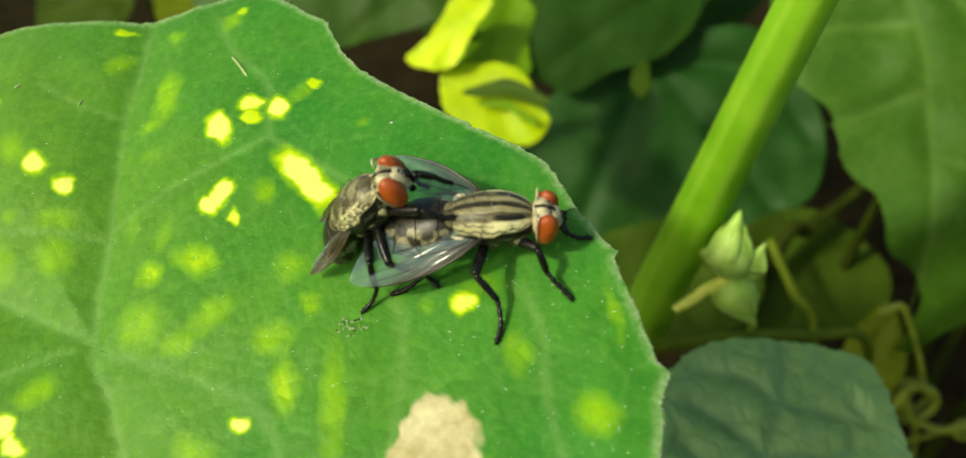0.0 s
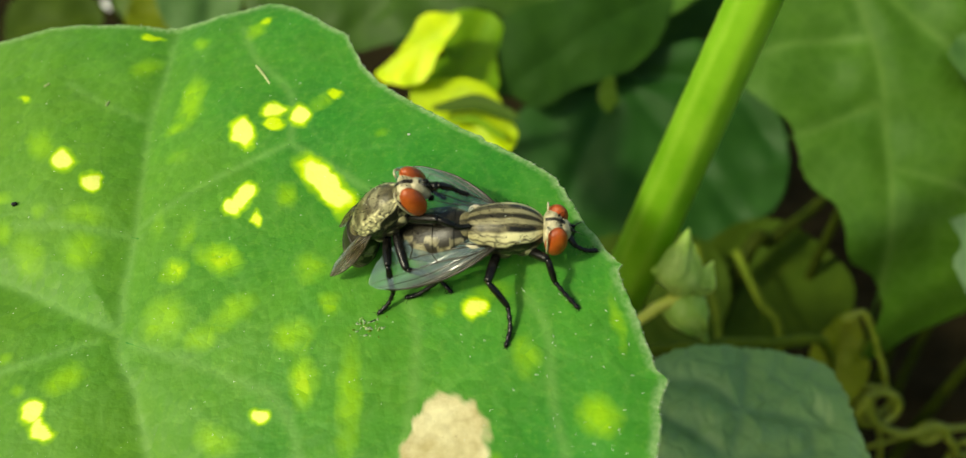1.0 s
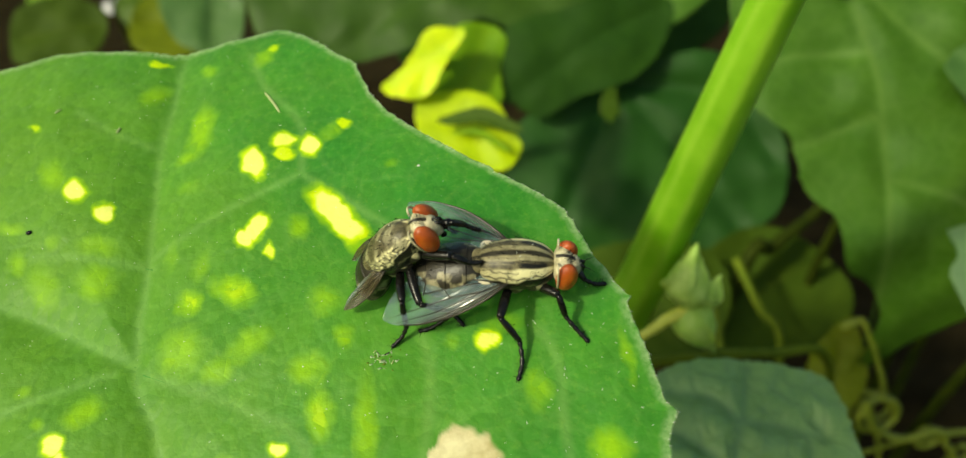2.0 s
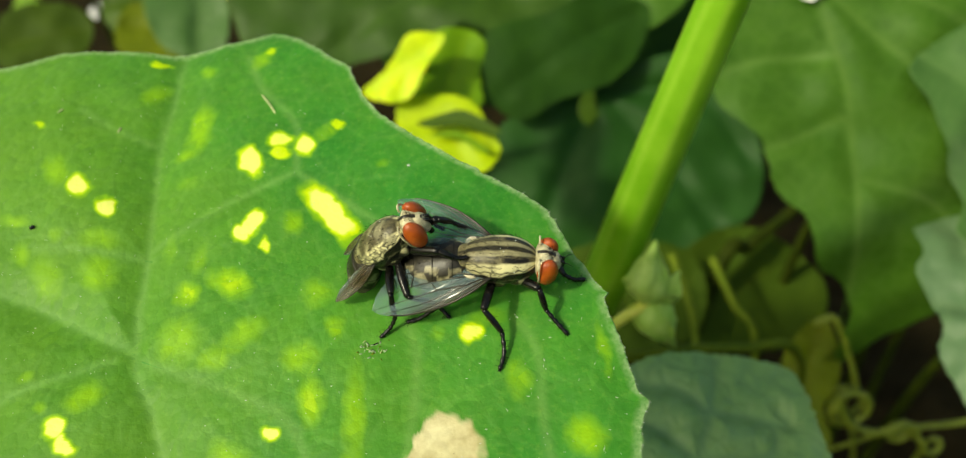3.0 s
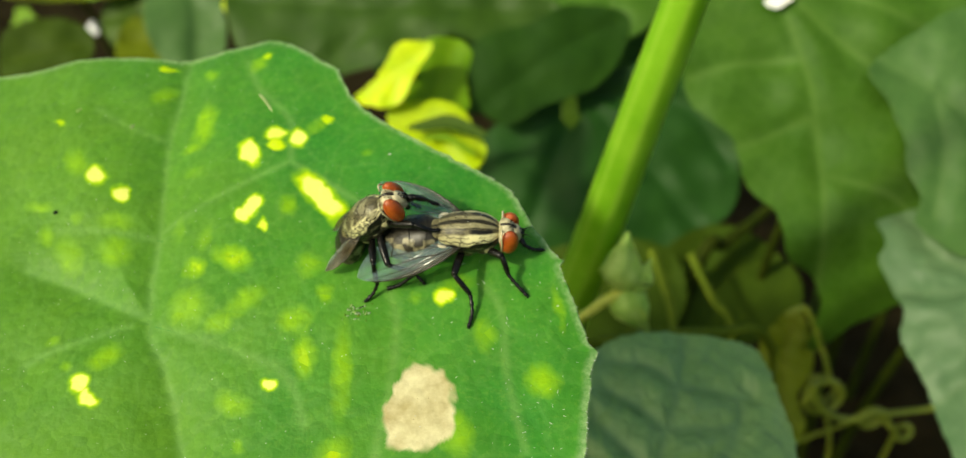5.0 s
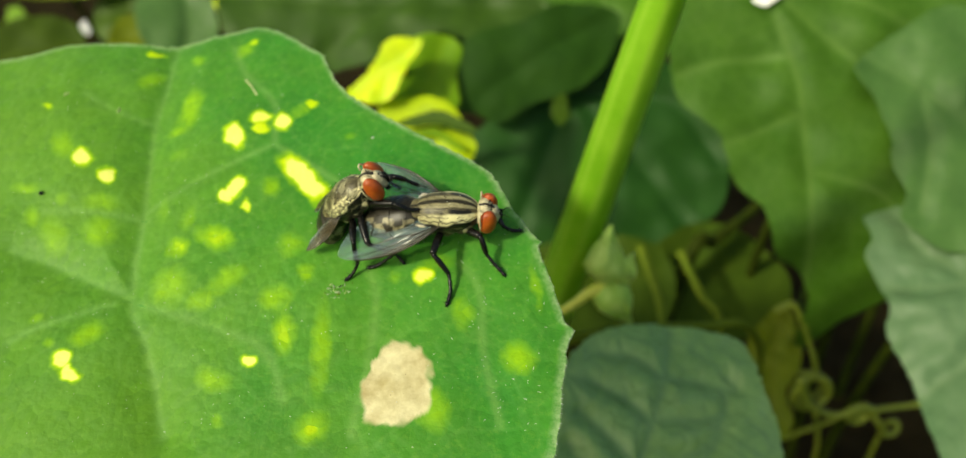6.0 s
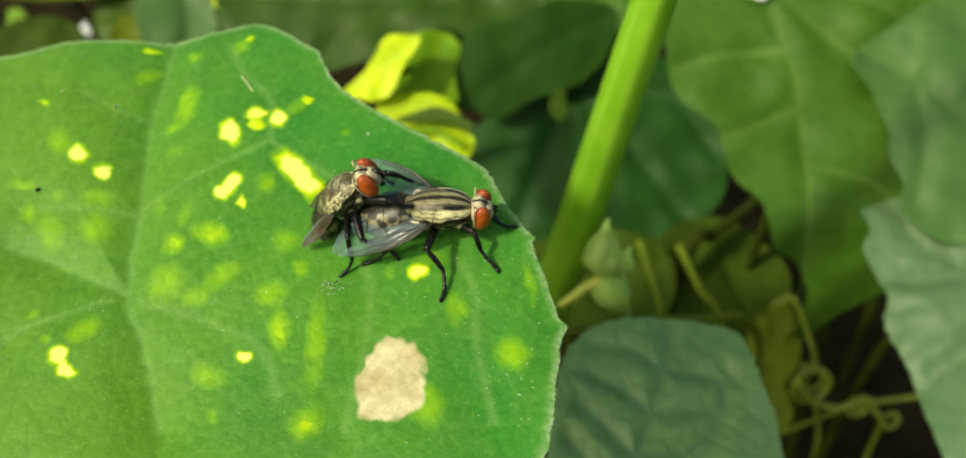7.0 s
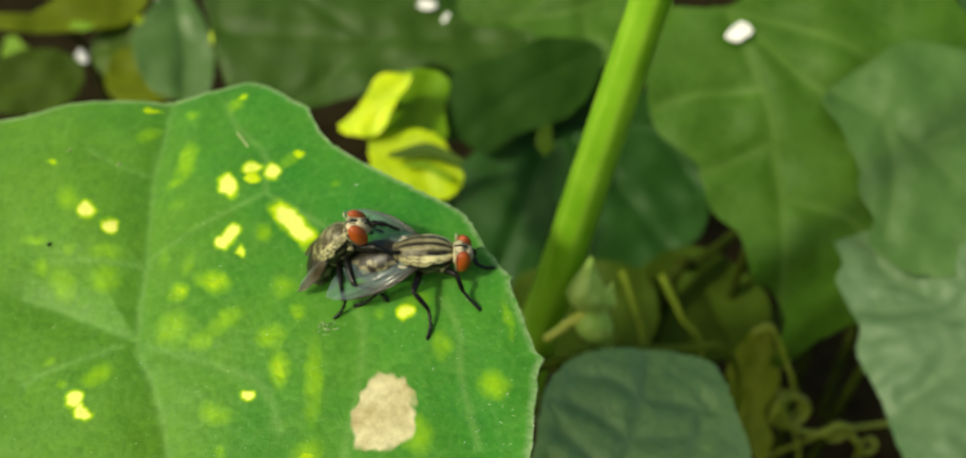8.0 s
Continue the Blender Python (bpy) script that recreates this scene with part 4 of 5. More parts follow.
def build_buds():
    thing = tagged(new("flower_bud_cluster"), "cluster of pale green pointed flower buds beside the stem", "flower bud")
    thing.matrix_basis = mm(25.5, 69, 64.5)
    thing.empty_display_size = 0.005
    def one(base, tip, r, seed):
        base, tip = Vector(base), Vector(tip)
        bm = bmesh.new()
        rows = [base.lerp(tip, s) + Vector((0.15 * math.sin(6 * s + seed), 0, 0)) for s in np.linspace(0, 1, 14)]
        radii = [r * float(np.interp(s, (0, 0.1, 0.25, 0.4, 0.6, 0.78, 0.9, 1), (0.35, 0.78, 1, 0.96, 0.66, 0.33, 0.2, 0.06))) for s in np.linspace(0, 1, 14)]
        tube(bm, rows, radii, 16)
        bud = part("bud", bm, BUD, thing)
        for q in range(5):
            a = q * 2 * math.pi / 5 + seed
            ax = (tip - base).normalized()
            o = ax.cross(Vector((0.2, 1, 0.1))).normalized()
            o = Matrix.Rotation(a, 3, ax) @ o
            sb = bmesh.new()
            path = [base.lerp(tip, s) + o * radii[min(13, int(s * 13))] * 0.95 for s in np.linspace(0.05, 0.8, 8)]
            tube(sb, path, [0.05 * r + 0.20 * r * math.sin(math.pi * (i + 0.6) / 8.5) for i in range(8)], 6, 0.25)
            part("sepal", sb, BUD, bud)
    one((-1.5, 0, 0.0), (-0.7, 1.2, 7.6), 2.55, 0.3)
    one((0.9, -0.5, 0.2), (2.2, 0.3, 4.0), 1.35, 1.1)
    one((-1.3, 0, -0.2), (2.4, -1.8, -5.8), 2.5, 2.0)
    bm = bmesh.new()
    tube(bm, spline([(-4, 6.3, 1.0), (-2, 3, -0.3), (-0.6, 0, 0)], 6), 0.6, 8)
    part("bud_stalk", bm, BUD, thing)
    return thing


vine_stem, buds = build_stem(), build_buds()

# ---- leaves round about ----
fan = lambda c, tips: [[c, ((c[0] + t[0]) / 2 + 0.6, (c[1] + t[1]) / 2), t] for t in tips]
PUCKER_RIB = [(-9, -18), (-4.5, -9), (-1, -1.5), (2, 6.5)]
PUCKER_SIDES = [[(-7.6 + 2.3 * i, -15.2 + 5.1 * i), (-7.6 + 2.3 * i + 4.5, -14.2 + 4.6 * i), (-7.6 + 2.3 * i + 9, -11.2 + 3.3 * i), (-7.6 + 2.3 * i + 13.2 - 1.6 * i, -6.4 + 2.2 * i)] for i in range(4)]
PUCKER_SIDES += [[(-7.6 + 2.3 * i, -15.2 + 5.1 * i), (-9.8 + 2.0 * i, -12.2 + 4.9 * i), (-12.6 + 1.6 * i, -7.6 + 3.6 * i)] for i in range(4)]


def blisters(u, v):
    """Cushions between the side veins, and the blade's own droop."""
    d = near_lines(u, v, [spline(line, 5) for line in (PUCKER_RIB, *PUCKER_SIDES)])
    cells = 0.22 * np.abs(waves(u, v, 1.9, 91))
    return -0.012 * (u * u * 0.5 + np.clip(v, 0, None) ** 2 * 2) + 0.75 * (1 - np.exp(-(d / 1.25) ** 2)) + cells * np.clip(d, 0, 1)


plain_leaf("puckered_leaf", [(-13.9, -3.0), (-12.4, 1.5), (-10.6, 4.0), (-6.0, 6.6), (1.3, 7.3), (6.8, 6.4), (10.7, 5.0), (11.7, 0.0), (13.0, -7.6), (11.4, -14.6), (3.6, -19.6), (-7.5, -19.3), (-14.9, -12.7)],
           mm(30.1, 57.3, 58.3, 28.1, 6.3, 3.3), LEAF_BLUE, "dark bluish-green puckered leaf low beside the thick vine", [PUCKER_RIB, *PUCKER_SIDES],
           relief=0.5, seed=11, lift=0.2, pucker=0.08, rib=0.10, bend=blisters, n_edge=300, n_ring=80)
plain_leaf("pale_leaf", [(3.9, 24.4), (-0.8, 20.2), (-4.3, 18.3), (-4.1, 13.3), (-6.1, 9.8), (-5.0, 1.2), (-6.8, -2.9), (-5.8, -10.0), (-5.5, -20.1), (-4.3, -28.7), (2.6, -30.7), (14.2, -19.3), (23.1, -0.6), (21.5, 16.8), (12.6, 22.1), (6.5, 20.6)],
           mm(78.9, 83.0, 47.7, 28.0, -25.6, -12.9), LEAF_PALE, "pale grey-green lobed leaf with wavy margin",
           [[(16, -8), (8, 2), (2, 12), (3, 22)], [(8, 2), (0, 3), (-5, 5)], [(12, -4), (3, -10), (-5, -14)], [(14, -8), (6, -20), (0, -28)]], middle=(6, 0), relief=0.9, seed=12, lift=1.0, pucker=0.28)
HANGING_AT = mm(63.6, 106.7, 60.7, 53.7, -6.8, -9.1)
plain_leaf("hanging_leaf", [(-18.8, 35.3), (-19.8, 25.3), (-19.2, 17.6), (-17.4, 10.8), (-11.5, 4.8), (-9.4, -3.2), (-4.5, -8.2), (-2.5, -15.7), (2.0, -19.2), (4.8, -26.4), (3.6, -35.4), (10.0, -29.1), (17.1, -24.7), (30.0, -17.1), (40.5, -2.5), (42.0, 16.9), (30.2, 37.0), (9.7, 41.3), (-4.1, 33.9)],
           HANGING_AT, LEAF_MID, "large mid-green leaf hanging with its lobed tip down",
           [[(-4, 33), (1, 18), (3, 2), (3, -33)], [(-4, 33), (6, 22), (16, 10), (24, -18)], [(-4, 33), (14, 26), (38, 10)], [(2, 8), (-8, 4), (-12, 3)], [(3, -2), (14, -6), (20, -14)], [(1, 18), (-10, 18), (-18, 16)]], middle=(6, 4), relief=1.0, seed=13, lift=0.7, vein_width=0.6,
           bend=lambda u, v: -0.027 * np.clip(-4 - v, 0, None) ** 2)
plain_leaf("shade_dark_leaf", [(-33.2, 10.1), (-27.4, 13.4), (-14.3, 22.1), (-2.9, 25.8), (12.7, 29.3), (22.3, 25.9), (29.1, 14.1), (30.7, 2.7), (27.7, -6.2), (17.1, -12.6), (5.8, -19.7), (-7.0, -30.1), (-23.6, -32.2), (-34.0, -15.3)],
           mm(38.3, 144.6, 33.9, 51.5, -3.7, -4.6), LEAF_SHADE_DARK, "large dark green leaf behind the stem, shade put into its colour",
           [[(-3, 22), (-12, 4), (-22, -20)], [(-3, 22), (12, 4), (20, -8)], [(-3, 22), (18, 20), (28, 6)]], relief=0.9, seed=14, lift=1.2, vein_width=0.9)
plain_leaf("sun_yellow_leaf", [(7.5, 4.8), (4.3, 5.7), (1.0, 5.5), (-1.0, 2.6), (-3.6, -0.7), (-6.8, -3.4), (-5.9, -4.9), (-2.5, -5.9), (0.9, -5.4), (3.1, -2.5), (4.7, 0.8)], mm(-5.8, 125.1, 70.7, 54.4, -7.1, -9.8), LEAF_SUN_YELLOW, "leaf with the sun's glow put into its bright yellow colour", [[(6, 4), (0, 0), (-5, -3)], [(1, 0.5), (0, -5)]], relief=0.3, seed=15, n_edge=120, n_ring=24, pucker=0, base=(3, 4))
plain_leaf("sun_yellow_leaf", [(-9.2, 4.8), (-6.3, 6.4), (-1.0, 6.5), (3.1, 5.1), (5.6, 2.1), (6.7, -0.8), (8.3, -3.4), (6.0, -7.7), (2.1, -7.6), (-3.5, -6.0), (-8.6, -1.6)], mm(2.4, 120.1, 61.5, 38.8, -4.6, -3.7), LEAF_SUN_GOLD, "folded leaf with the sun's glow put into its yellow-green colour", [[(-8, 2), (0, 1), (7, -3)], [(0, 1), (2, -7)]], lean=None, relief=0.5, seed=16, n_edge=120, n_ring=24, pucker=0)
# two strips added in place of another leaf's shade on the yellow leaf
plain_leaf("shade_band", [(-7.0, -0.1), (-3.4, 1.2), (1.2, 1.6), (6.9, -2.1), (5.0, -2.9), (0.0, -0.9), (-4.6, -1.0)], mm(3.6, 118.1, 64.3, 41.1, -4.3, -3.8), LEAF_SHADE_DIM, "narrow dark green strip standing in for shade across a yellow leaf", [[(-6, -0.2), (0.5, 0.3), (6, -2.3)]], rib=0.12, lean=None, relief=0.1, seed=17, n_edge=90, n_ring=12, pucker=0, middle=(0.5, 0.3), teeth=0.03)
plain_leaf("shade_band", [(-4.5, 1.2), (0.0, 1.7), (5.0, -1.9), (3.9, -2.3), (0.0, 0.4)], mm(3.5, 116.4, 61.4, 41.1, -4.3, -3.8), LEAF_LIME, "narrow green strip standing in for shade across a yellow leaf", [[(-4, 1.1), (0.4, 1.0), (4.4, -2)]], rib=0.12, lean=None, relief=0.1, seed=18, n_edge=90, n_ring=12, pucker=0, middle=(0.4, 1.0), teeth=0.03)
plain_leaf("lime_leaf", [(-5.2, 4.9), (0.8, 6.4), (5.5, 4.1), (4.4, -1.9), (4.6, -7.3), (-0.8, -6.8), (-6.8, -7.1), (-7.2, -0.4)], mm(3.3, 132.2, 68.2, 58, 0, 0), LEAF_LIME, "lime green leaf behind the yellow leaves", [[(2, 5), (0, 0), (-3, -6)]], relief=0.4, seed=19, n_edge=120, n_ring=24)
plain_leaf("dim_leaf", [(-34.2, 21.0), (-32.9, 3.9), (-27.9, -11.1), (-18.0, -18.1), (-6.1, -15.7), (5.9, -13.3), (20.9, -7.1), (29.7, -10.4), (40.2, -7.1), (46.7, -2.9), (43.6, 0.2), (34.7, 1.7), (27.3, 5.5), (17.0, 13.8), (-9.2, 20.8)], mm(-15.2, 178.5, 64.9, 45.1, -4.1, -4.1), LEAF_SHADE_DUSK, "broad green leaf with half shade put into its dim colour",
           [[(44, -2), (20, 0), (-6, 2), (-30, 6)], [(10, 1), (-4, -8), (-14, -16)], [(4, 1), (-8, 12), (-14, 18)]], relief=0.8, seed=20)
plain_leaf("shade_painted_leaf", [(-16.1, 4.7), (-2.4, 9.5), (6.3, 13.0), (18.4, 10.6), (16.5, 1.1), (9.7, -6.0), (-0.4, -9.3), (-9.0, -13.4), (-15.2, -9.0)], mm(26.5, 157.9, 59.3, 53.1, 0, 0), LEAF_SHADE_DEEP, "very dark green leaf, deep shade put into its colour", [[(16, 9), (2, 2), (-13, -8)]], relief=0.8, seed=21)
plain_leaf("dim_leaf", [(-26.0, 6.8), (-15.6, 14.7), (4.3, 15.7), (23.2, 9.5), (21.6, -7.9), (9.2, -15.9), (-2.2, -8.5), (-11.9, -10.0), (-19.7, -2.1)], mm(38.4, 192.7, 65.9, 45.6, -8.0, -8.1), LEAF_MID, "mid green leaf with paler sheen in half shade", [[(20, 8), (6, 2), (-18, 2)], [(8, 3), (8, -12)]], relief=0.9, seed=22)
plain_leaf("dim_leaf", [(-8.2, 9.6), (-0.8, 19.0), (6.6, 10.2), (10.9, -3.6), (10.0, -15.3), (3.3, -18.3), (-7.0, -13.7), (-11.9, -0.4)], mm(-68.5, 221.4, 51.6, 45.1, 4.1, 4.1), LEAF_PAINTED_SHEEN, "pointed green leaf with a pale sheen put into its colour", [[(-1, 18), (2, 0), (3, -17)]], relief=0.8, seed=23)
plain_leaf("olive_leaf", [(-32.0, -2.9), (-14.7, 0.1), (-11.3, 2.2), (3.8, 15.5), (21.6, 12.9), (16.1, -0.4), (-3.0, -5.7), (-20.8, -6.9)], mm(-110.7, 257.9, 48.6, 37.4, 9.0, 6.8), LEAF_OLIVE, "olive green leaf over dark soil", [[(18, 8), (0, 2), (-26, -3)]], relief=0.8, seed=24)
plain_leaf("olive_leaf", [(0.0, 4.0), (5.7, 8.4), (14.7, 3.0), (21.4, -8.3), (14.3, -13.1), (3.4, -12.4), (-1.0, -6.0)], mm(-96, 240.7, 37.6, 37, 4.6, 3.4), LEAF_OLIVE, "olive green leaf near the soil", [[(2, 0), (10, -2), (19, -8)]], relief=0.8, seed=25)
plain_leaf("curled_leaf", [(1.3, 10.0), (-2.3, 8.2), (-5.3, 4.7), (-7.0, 1.2), (-6.8, -4.7), (-5.6, -10.7), (-2.5, -16.6), (0.6, -12.5), (-0.4, -7.3), (1.8, -3.9), (3.2, -0.4), (2.7, 5.6)], mm(70.1, 103.5, 19.5, 50, -7.9, -9.4), LEAF_OLIVE, "curled olive green young leaf among tendrils", [[(-3, -14), (-2.6, -2), (0.6, 9)], [(-2.6, -2), (-6, 1)]], middle=(-2.6, -2), relief=0.9, seed=26, pucker=0.4, bend=lambda u, v: -0.02 * (u + 2) ** 2)
plain_leaf("shade_painted_leaf", [(-18.3, 0.7), (-10.4, 8.9), (-0.2, 11.4), (10.6, 5.3), (15.2, -3.4), (12.0, -11.6), (-0.3, -15.1), (-15.3, -13.2)], mm(64.9, 128.6, 21.5, 45, 0, 0), LEAF_SHADE_MURK, "dark olive leaf near the soil, shade put into its colour", [[(-14, -10), (0, 0), (12, 4)]], relief=0.8, seed=27)
plain_leaf("shade_painted_leaf", [(-9.6, 1.8), (-2.0, 5.2), (7.9, 6.1), (17.7, 3.4), (21.0, -2.9), (19.1, -11.3), (10.2, -15.8), (-1.9, -15.3), (-10.1, -9.0)], mm(30.5, 121, 30, 48, 0, 0), LEAF_SHADE_MURK, "dark olive leaf behind the flower buds, shade put into its colour", [[(-8, -8), (4, -4), (18, -2)], [(4, -4), (8, 4)], [(4, -4), (9, -13)]], relief=0.8, seed=64)
plain_leaf("side_leaf", [(-1.9, 24.3), (-2.5, 10.9), (-6.4, -6.5), (-0.7, -16.1), (10.6, -9.4), (15.4, 17.4), (7.0, 28.9)], mm(112.9, 122.2, 65.2, 47.9, -17.5, -18.4), LEAF_SHADE_DARK, "dark green leaf behind the hanging leaf", [[(6, 26), (4, 8), (3, -12)]], relief=0.8, seed=28)

# added leaf whose pale colour stands in for sky sheen on the hanging leaf
plain_leaf("pale_leaf", [(9.7, 14.3), (12.4, 8.7), (13.6, 4.6), (14.4, 1.5), (14.0, -1.6), (14.7, -3.9), (16.0, -8.0), (14.9, -11.3), (22.3, -16.9), (34.2, -14.3), (41.6, 3.0), (37.2, 18.2), (25.8, 23.6), (17.3, 19.8)], HANGING_AT @ mm(0, 0, 7.0, -4, 2, 0), LEAF_PAINTED_SHEEN, "pale green leaf added in place of sky sheen on the hanging leaf",
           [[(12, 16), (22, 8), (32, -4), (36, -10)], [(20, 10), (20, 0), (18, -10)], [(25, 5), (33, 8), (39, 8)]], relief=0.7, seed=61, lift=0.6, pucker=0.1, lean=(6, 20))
plain_leaf("dim_leaf", [(-106, -11), (-92, -5), (-75, -8), (-66, -18), (-72, -26), (-90, -29), (-104, -23)], mm(0, 266, 50, 48, 0, 0), LEAF_SHADE_DIM, "dim green leaf over dark soil, half shade put into its colour", [[(-68, -20), (-86, -16), (-104, -15)]], relief=1.0, seed=62)
plain_leaf("shade_painted_leaf", [(-137, -14), (-122, -9), (-110, -15), (-112, -27), (-122, -32), (-137, -30)], mm(0, 268, 46, 46, 0, 3), LEAF_SHADE_MURK, "dark olive leaf with shade put into its colour", [[(-112, -18), (-124, -20), (-135, -22)]], relief=1.0, seed=63)
# dark backing leaf added to fill gaps where only shade lies
plain_leaf("shade_painted_leaf", [(-48, 14), (-30, 26), (0, 30), (34, 26), (56, 10), (52, -14), (24, -30), (-8, -34), (-36, -22)], mm(22, 225, 52, 48, -3, -4), LEAF_SHADE_DEEP, "broad dark backing leaf added behind the others, shade put into its colour", [[(50, 8), (10, 0), (-40, 6)], [(10, 0), (-8, -26)], [(14, 1), (0, 24)]], relief=1.0, seed=29)


# ---- tendrils and thin vines ----
def vine(name, label, points, r, kind="vine", material=None):
    p0 = Vector(points[0])
    thing = skin_tube(name, [Vector(p) - p0 for p in points], r, material or VINE)
    thing.matrix_basis = mm(*p0)
    return tagged(thing, label, kind, "tendrils" if name == "tendril" else "thin vines")


def skin_tube(name, points, r, material):
    path = spline(points, 8)
    bm = bmesh.new()
    tube(bm, path, [r * (1 - 0.35 * i / len(path)) for i in range(len(path))], 10)
    return part(name, bm, material, None)


vine("vine", "thin olive vine climbing from the soil", [(52.0, 120.5, 33.0), (53.0, 117.8, 31.3), (55.3, 112.8, 27.1), (58.2, 107.4, 22.5), (60, 104, -10), (60, 106, -47)], 0.85)
vine("vine", "thin green vine in shade behind the puckered leaf", [(41.2, 112.4, 40.1), (42.7, 107.5, 36.2), (43.7, 101.1, 31.5), (42.8, 94.6, 20), (42, 96, -47)], 0.8)
vine("vine", "slanting olive stalk with shade put into its dark colour", [(40, 112, -47), (54.6, 123.6, 25.5), (62.1, 128.2, 30.2), (71.9, 134.4, 33.9), (81.4, 142.6, 36.9)], 1.6, "vine", STALK_SHADE)
vine("vine", "olive vine running level behind the puckered leaf", [(10, 66, 51), (17.7, 71.8, 51.4), (23.4, 73.6, 51.3), (31.1, 75.2, 51.1), (41.4, 77.8, 48.9), (51.1, 81.6, 44.7), (60, 92, 20), (62, 96, -47)], 0.9)
vine("tendril", "thin pale tendril arching from the curled leaf's tip", [(66.0, 103.6, 30.6), (67.2, 103.0, 32.0), (68.8, 103.0, 32.4), (70.6, 102.0, 29.5), (73.0, 101.0, 24.2), (74.8, 100.0, 19.6), (76.0, 102, 14), (72, 110, -8), (66, 118, -47)], 0.6, "tendril", TENDRIL)
vine("tendril", "tendril coiled into a loose ring", [(75.3 + (3.9 - 0.04 * i) * math.cos(2.4 + i * 0.5), 98.6 + 0.14 * i, 13.2 + (3.9 - 0.04 * i) * math.sin(2.4 + i * 0.5)) for i in range(26)] + [(79, 103, 5), (86, 108, -14), (90, 114, -47)], 0.75, "tendril", TENDRIL)
vine("tendril", "thin tendril trailing over the soil", [(71.8, 98.6, 17.7), (73.2, 98, 13.4), (75.9, 98, 10.2), (80.7, 98, 8.2), (83.7, 98, 8.9), (89.9, 98.6, 8.8), (97.0, 98, 10.4), (105.1, 97.9, 12.5), (112, 98, 8), (114, 100, -47)], 0.75, "tendril", TENDRIL)
vine("tendril", "small tendril curl beside the trailing one", [(85.8 + (2.6 - 0.05 * i) * math.cos(i * 0.6), 97.6 + 0.1 * i, 7.9 + (2.6 - 0.05 * i) * math.sin(i * 0.6)) for i in range(22)] + [(82, 102, 2), (74, 110, -16), (70, 116, -47)], 0.65, "tendril", TENDRIL)
vine("tendril", "pale tendril knot hanging under the trailing one", [(88.6, 97.6, 7.4), (90.2, 97.2, 5.6), (91.6, 97.4, 3.2), (93.4, 97.6, 2.6), (94.6, 98, 3.6), (94.2, 98.6, 5.0), (92.6, 99, 4.2), (95.0, 103, -6), (100, 112, -47)], 0.7, "tendril", TENDRIL)


# ---- small leaves, and bright patches added in place of sky glints in gaps ----
def glint(name, label, at, a, b, turn, material, seed, lean=None):
    ring = [(a * math.cos(w) * (1 + 0.22 * math.sin(3 * w + seed) + 0.12 * math.sin(5 * w + 2 * seed)), b * math.sin(w) * (1 + 0.25 * math.cos(2 * w + seed) + 0.15 * math.sin(4 * w + seed))) for w in np.arange(9) * 2 * math.pi / 9]
    return tagged(plain_leaf(name, ring, (at if isinstance(at, Matrix) else mm(*at, 50, 0, turn)), material, label, [[(-0.8 * a, 0), (0, 0.1 * b), (0.8 * a, 0)]], rib=0.05 * b, relief=0.15, seed=seed, n_edge=48, n_ring=8, teeth=0.02, lift=0.1, thick=0.2, pucker=0, lean=lean), group="bleached dry scraps" if name == "sky_glint" else "")


# the white scraps are added shapes in place of sky glints
glint("sky_glint", "small white patch standing in for a sky glint", (-203, 481, -40), 4.6, 4.0, 20, SKY_WHITE, 41)
glint("sky_glint", "small white patch standing in for a sky glint", (-186, 513, -40), 4.2, 3.4, -20, SKY_WHITE, 42)
glint("sky_glint", "long white patch standing in for a sky glint", (-183, 604, -40), 10.0, 4.0, -10, SKY_WHITE, 43)
# two yellow patches added where sun comes through gaps
glint("sun_yellow_leaf", "small yellow patch standing in for sun through a gap", (-87, 256, 48), 3.2, 2.0, 35, LEAF_SUN_YELLOW, 44)
glint("sun_yellow_leaf", "small drop-shaped yellow patch standing in for sun through a gap", (-48, 187, 64), 1.6, 2.5, 0, LEAF_SUN_YELLOW, 45)
glint("sky_glint", "white patch standing in for a sky glint at a broad leaf's edge", (5, 182, 73), 2.6, 1.2, 0, SKY_WHITE, 46)
glint("sky_glint", "tiny white patch standing in for a sky glint at a leaf's edge", (10, 180, 70), 1.4, 1.2, 0, SKY_WHITE, 47)
glint("sky_glint", "white patch standing in for a bright gap at the hanging leaf's base", HANGING_AT @ mm(-2.4, 28.6, 1.2, 0, 0, 10), 2.3, 1.5, 10, SKY_WHITE, 48)
glint("sky_glint", "white patch standing in for a sky glint above the hanging leaf", (97, 122, 88), 3.0, 1.6, -10, SKY_WHITE, 50)
glint("young_leaf", "small yellow-green young leaf, shade put into its colour", (28.9, 137.5, 57.0), 2.0, 3.2, 15, LEAF_SHADE_DIM, 55)
# first and third of these lime patches stand in for sunlit gaps
glint("lime_leaf", "dull yellow-green patch standing in for sun through a gap", (-102, 241, 51), 3.4, 1.8, 0, LEAF_LIME, 51)
glint("lime_leaf", "small pale green leaf on dark soil", (-246, 486, -38), 8.4, 8.7, 0, LEAF_LIME, 52)
glint("lime_leaf", "small olive patch standing in for sun through a gap", (-74, 225, 37), 1.8, 2.4, 0, LEAF_LIME, 53)
glint("sun_yellow_leaf", "small yellow leaf under the pale leaf", (91, 79, 42), 1.2, 2.6, 0, LEAF_SUN_YELLOW, 54)


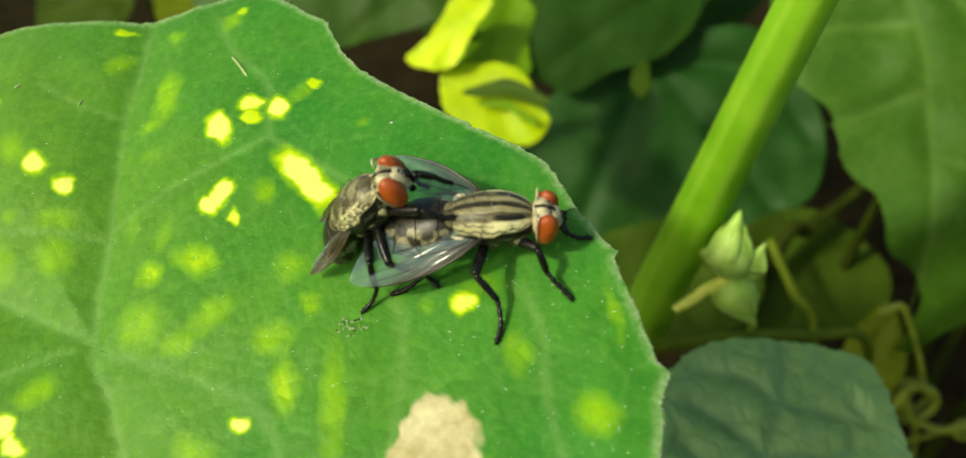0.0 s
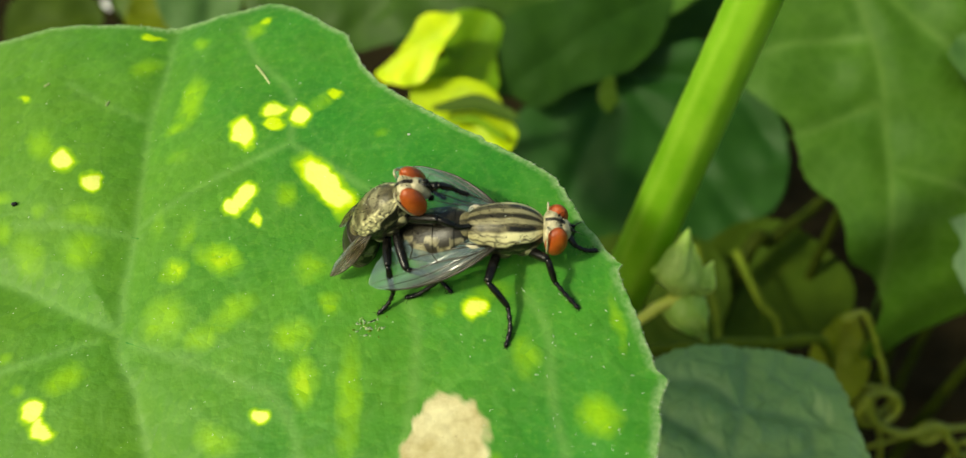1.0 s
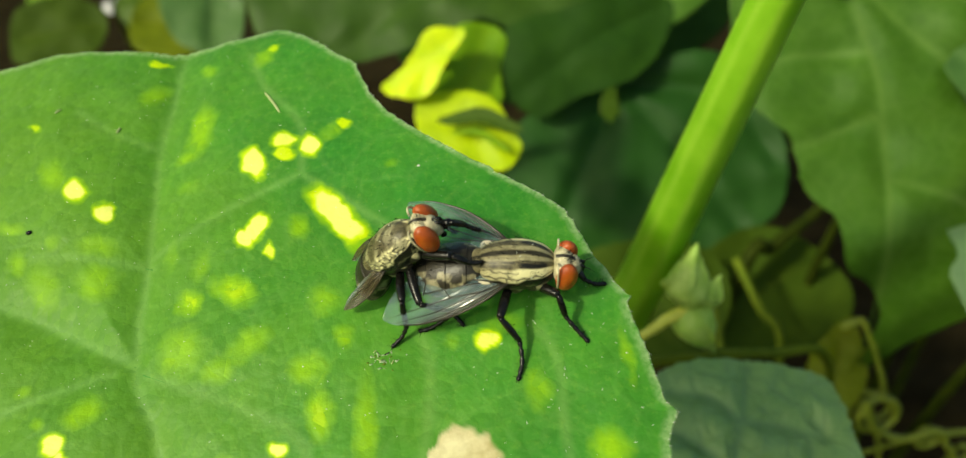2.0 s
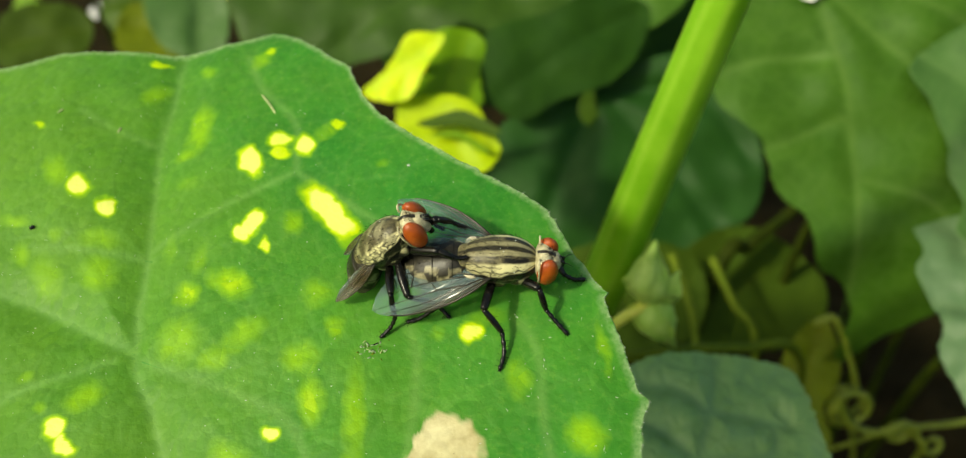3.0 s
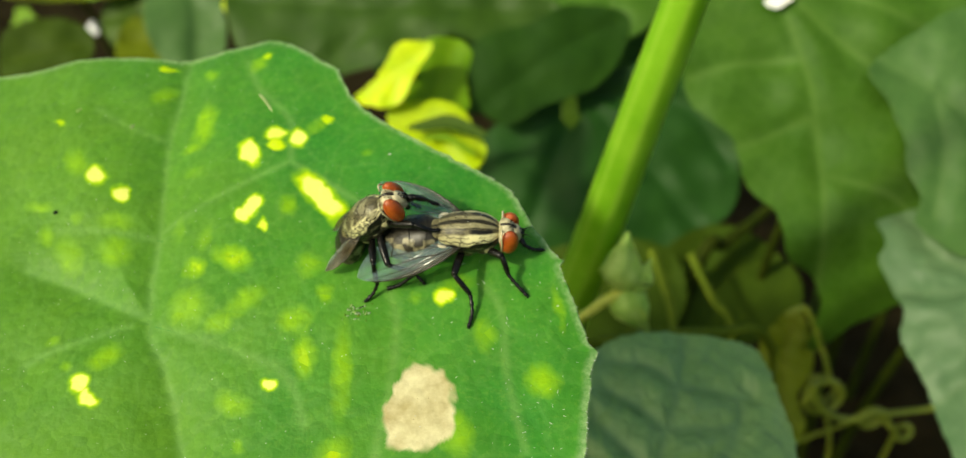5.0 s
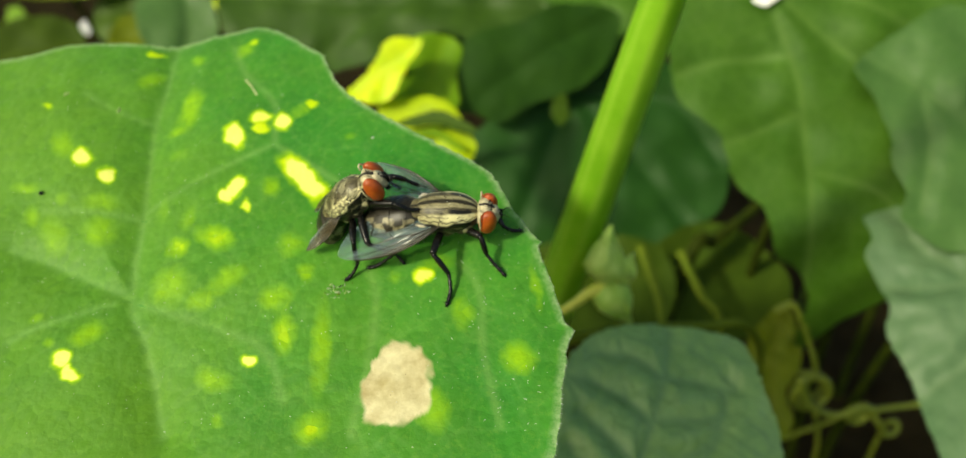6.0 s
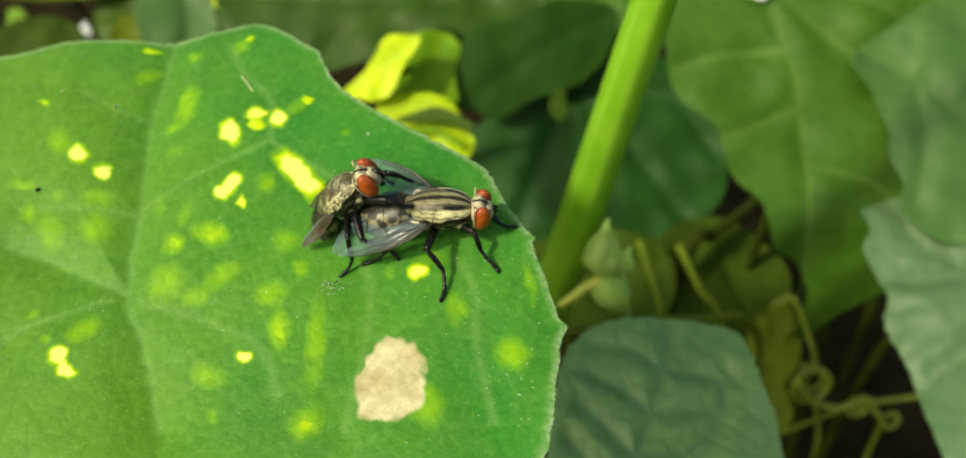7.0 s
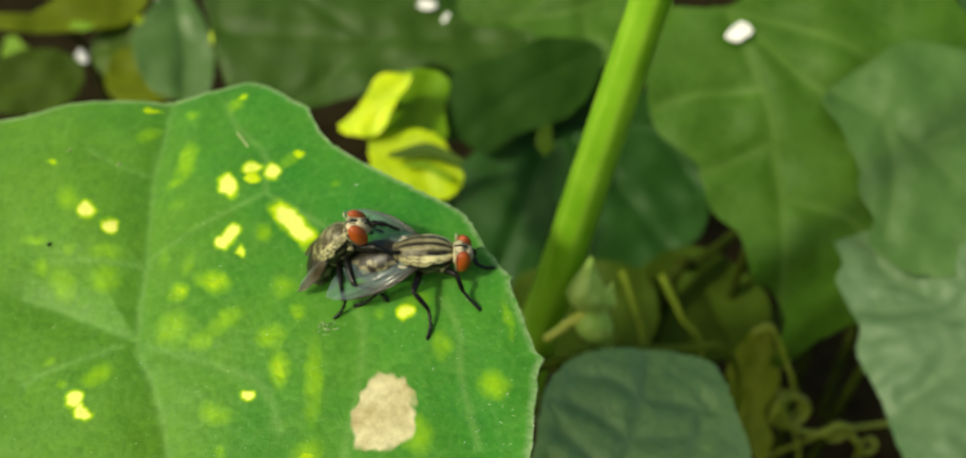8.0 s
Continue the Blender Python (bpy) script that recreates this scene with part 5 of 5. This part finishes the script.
# ---- crumbs on the spotted leaf ----
def crumb(name, label, u, v, length, r, turn, material):
    bm = bmesh.new()
    tube(bm, spline([(-length / 2, 0, 0), (0, 0.02 * length, 0.02), (length / 2, 0, 0)], 4), [r * 0.5, r, r, r * 1.1, r, r, r, r, r * 0.4], 7)
    ob = part(name, bm, material, None)
    ob.matrix_basis = LEAF_AT @ mm(u, v, leaf_level(u, v) + r * 0.6, 0, 0, turn)
    return tagged(ob, label, "plant debris")


CRUMBS = [crumb("straw_bit", "pale green straw splinter lying on the spotted leaf", -6.25, 14.25, 2.4, 0.085, -58, STRAW),
          crumb("grain", "small dark grain lying on the spotted leaf", -22.5, 4.9, 0.35, 0.14, 20, BLACK),
          crumb("grain", "small pale crumb lying on the spotted leaf", -22.9, 15.6, 0.5, 0.06, 40, STRAW),
          crumb("grain", "small pale crumb lying on the spotted leaf", -17.9, 13.4, 0.5, 0.07, 70, STRAW),
          crumb("grain", "small pale grain lying on the spotted leaf", 4.6, 6.9, 0.2, 0.06, 0, GRAIN),
          crumb("grain", "dark smudge of droppings beside a fly's foot", 2.6, -6.4, 0.4, 0.035, 20, BLACK),
          crumb("grain", "pale speck of droppings beside a fly's foot", 2.15, -6.75, 0.3, 0.028, -30, STRAW),
          crumb("grain", "pale speck of droppings beside a fly's foot", 2.95, -6.9, 0.3, 0.028, 60, STRAW),
          crumb("grain", "pale speck of droppings beside a fly's foot", 1.9, -6.2, 0.25, 0.028, 40, STRAW)]

# ---- what moves: the leaf with its flies, and the stem with its buds, by rows fitted to the camera's view ----


def build_smear(u, v):
    """A dried splash: a patch of pale scales and dark flecks on the blade."""
    thing = tagged(new("dropping"), "dried pale splash with dark flecks on the spotted leaf", "dropping")
    thing.matrix_basis = LEAF_AT @ mm(u, v, leaf_level(u, v))
    thing.empty_display_size = 0.001
    rng = np.random.default_rng(77)
    for name, count, material, spread in (("pale_scale", 34, SPLASH, 0.40), ("dark_fleck", 12, VINE, 0.36)):
        bm = bmesh.new()
        for _ in range(count):
            a, b = rng.normal(0, 1.35 * spread), rng.normal(0, 0.8 * spread)
            r = rng.uniform(0.03, 0.09)
            z = leaf_level(u + a, v + b) - leaf_level(u, v)
            bmesh.ops.create_icosphere(bm, subdivisions=1, radius=r, matrix=Matrix.Translation((a, b, z + 0.02)) @ pose(0, 0, 0, 0, 0, rng.uniform(0, 180)) @ Matrix.Diagonal((rng.uniform(0.8, 2.0), rng.uniform(0.5, 1.0), 0.35, 1)))
        tagged(part(name, bm, material, thing), kind="stuff")
    return thing


CRUMBS.append(build_smear(2.35, -6.75))

LEAF_SWAY = [
    (0, -3.43, 0.14, -0.41, -1.28, -2.65, 2.67),
    (0.5, -2.13, -0.09, 0.12, -0.78, -1.58, 1.56),
    (1, -0.45, 1.31, -0.72, -0.64, -0.99, 0.45),
    (1.5, -1.16, 0.70, -0.21, -0.22, -1.27, 1.07),
    (3, 0.57, -0.07, 0.11, -0.15, -0.09, 0.23),
    (3.5, 0.11, 0.11, 0.19, 0.27, -0.06, -0.13),
    (4, 0.10, -0.16, -0.12, 0.19, -0.28, 0.11),
    (4.5, 0.25, -0.30, -0.18, 0.06, -0.10, 0.22),
    (6, -0.02, 0.37, 0.05, -0.31, 0.08, -0.16),
    (6.5, -0.08, 0.15, 0.11, 0.15, 0.56, -0.52),
    (7, -0.07, -0.09, 0.10, -0.03, 0.39, -0.35),
    (7.5, -0.15, -0.19, 0.13, 0.18, 0.65, -0.70),
    (8, -0.26, 0.03, -0.34, -0.20, -0.74, 0.94),
]
STEM_SWAY = [
    (0, 1.92, 0.53, 0.80, 1.00, -0.32, 0.26),
    (0.5, 1.24, 0.35, 0.66, 0.45, -0.05, 0.14),
    (1, 0.59, 0.03, 0.02, 0.37, -0.28, 0.01),
    (1.5, 1.50, 0.14, 0.11, 0.85, -0.26, 0.25),
    (3, 0.11, 0.11, 0.25, -0.01, -0.05, -0.05),
    (3.5, -0.13, 0.28, 0.37, -0.05, 0.05, 0.01),
    (4, 0.19, 0.06, 0.06, 0.03, 0.10, 0.07),
    (4.5, 0.34, -0.14, -0.00, -0.08, 0.09, -0.02),
    (6, -0.21, -0.06, -0.10, -0.07, 0.01, -0.02),
    (6.5, -0.24, 0.05, -0.03, 0.01, -0.03, 0.00),
    (7, -0.20, -0.05, -0.09, -0.03, -0.07, -0.04),
    (7.5, -0.26, 0.01, -0.19, 0.09, -0.09, 0.03),
    (8, 0.06, -0.31, -0.38, -0.06, 0.04, -0.01),
]


def sway(thing, table, pivot):
    base = thing.matrix_basis.copy()
    hub = Matrix.Translation(Vector(pivot) * MM)
    walk(thing, [(t, hub @ mm(*row) @ hub.inverted() @ base) for t, *row in table])


def motions():
    for thing in (spotted_leaf, female_fly, male_fly, *CRUMBS):
        sway(thing, LEAF_SWAY, (-5, 38, 93))
    for thing in (vine_stem, buds):
        sway(thing, STEM_SWAY, (28, 68, 62))


motions()
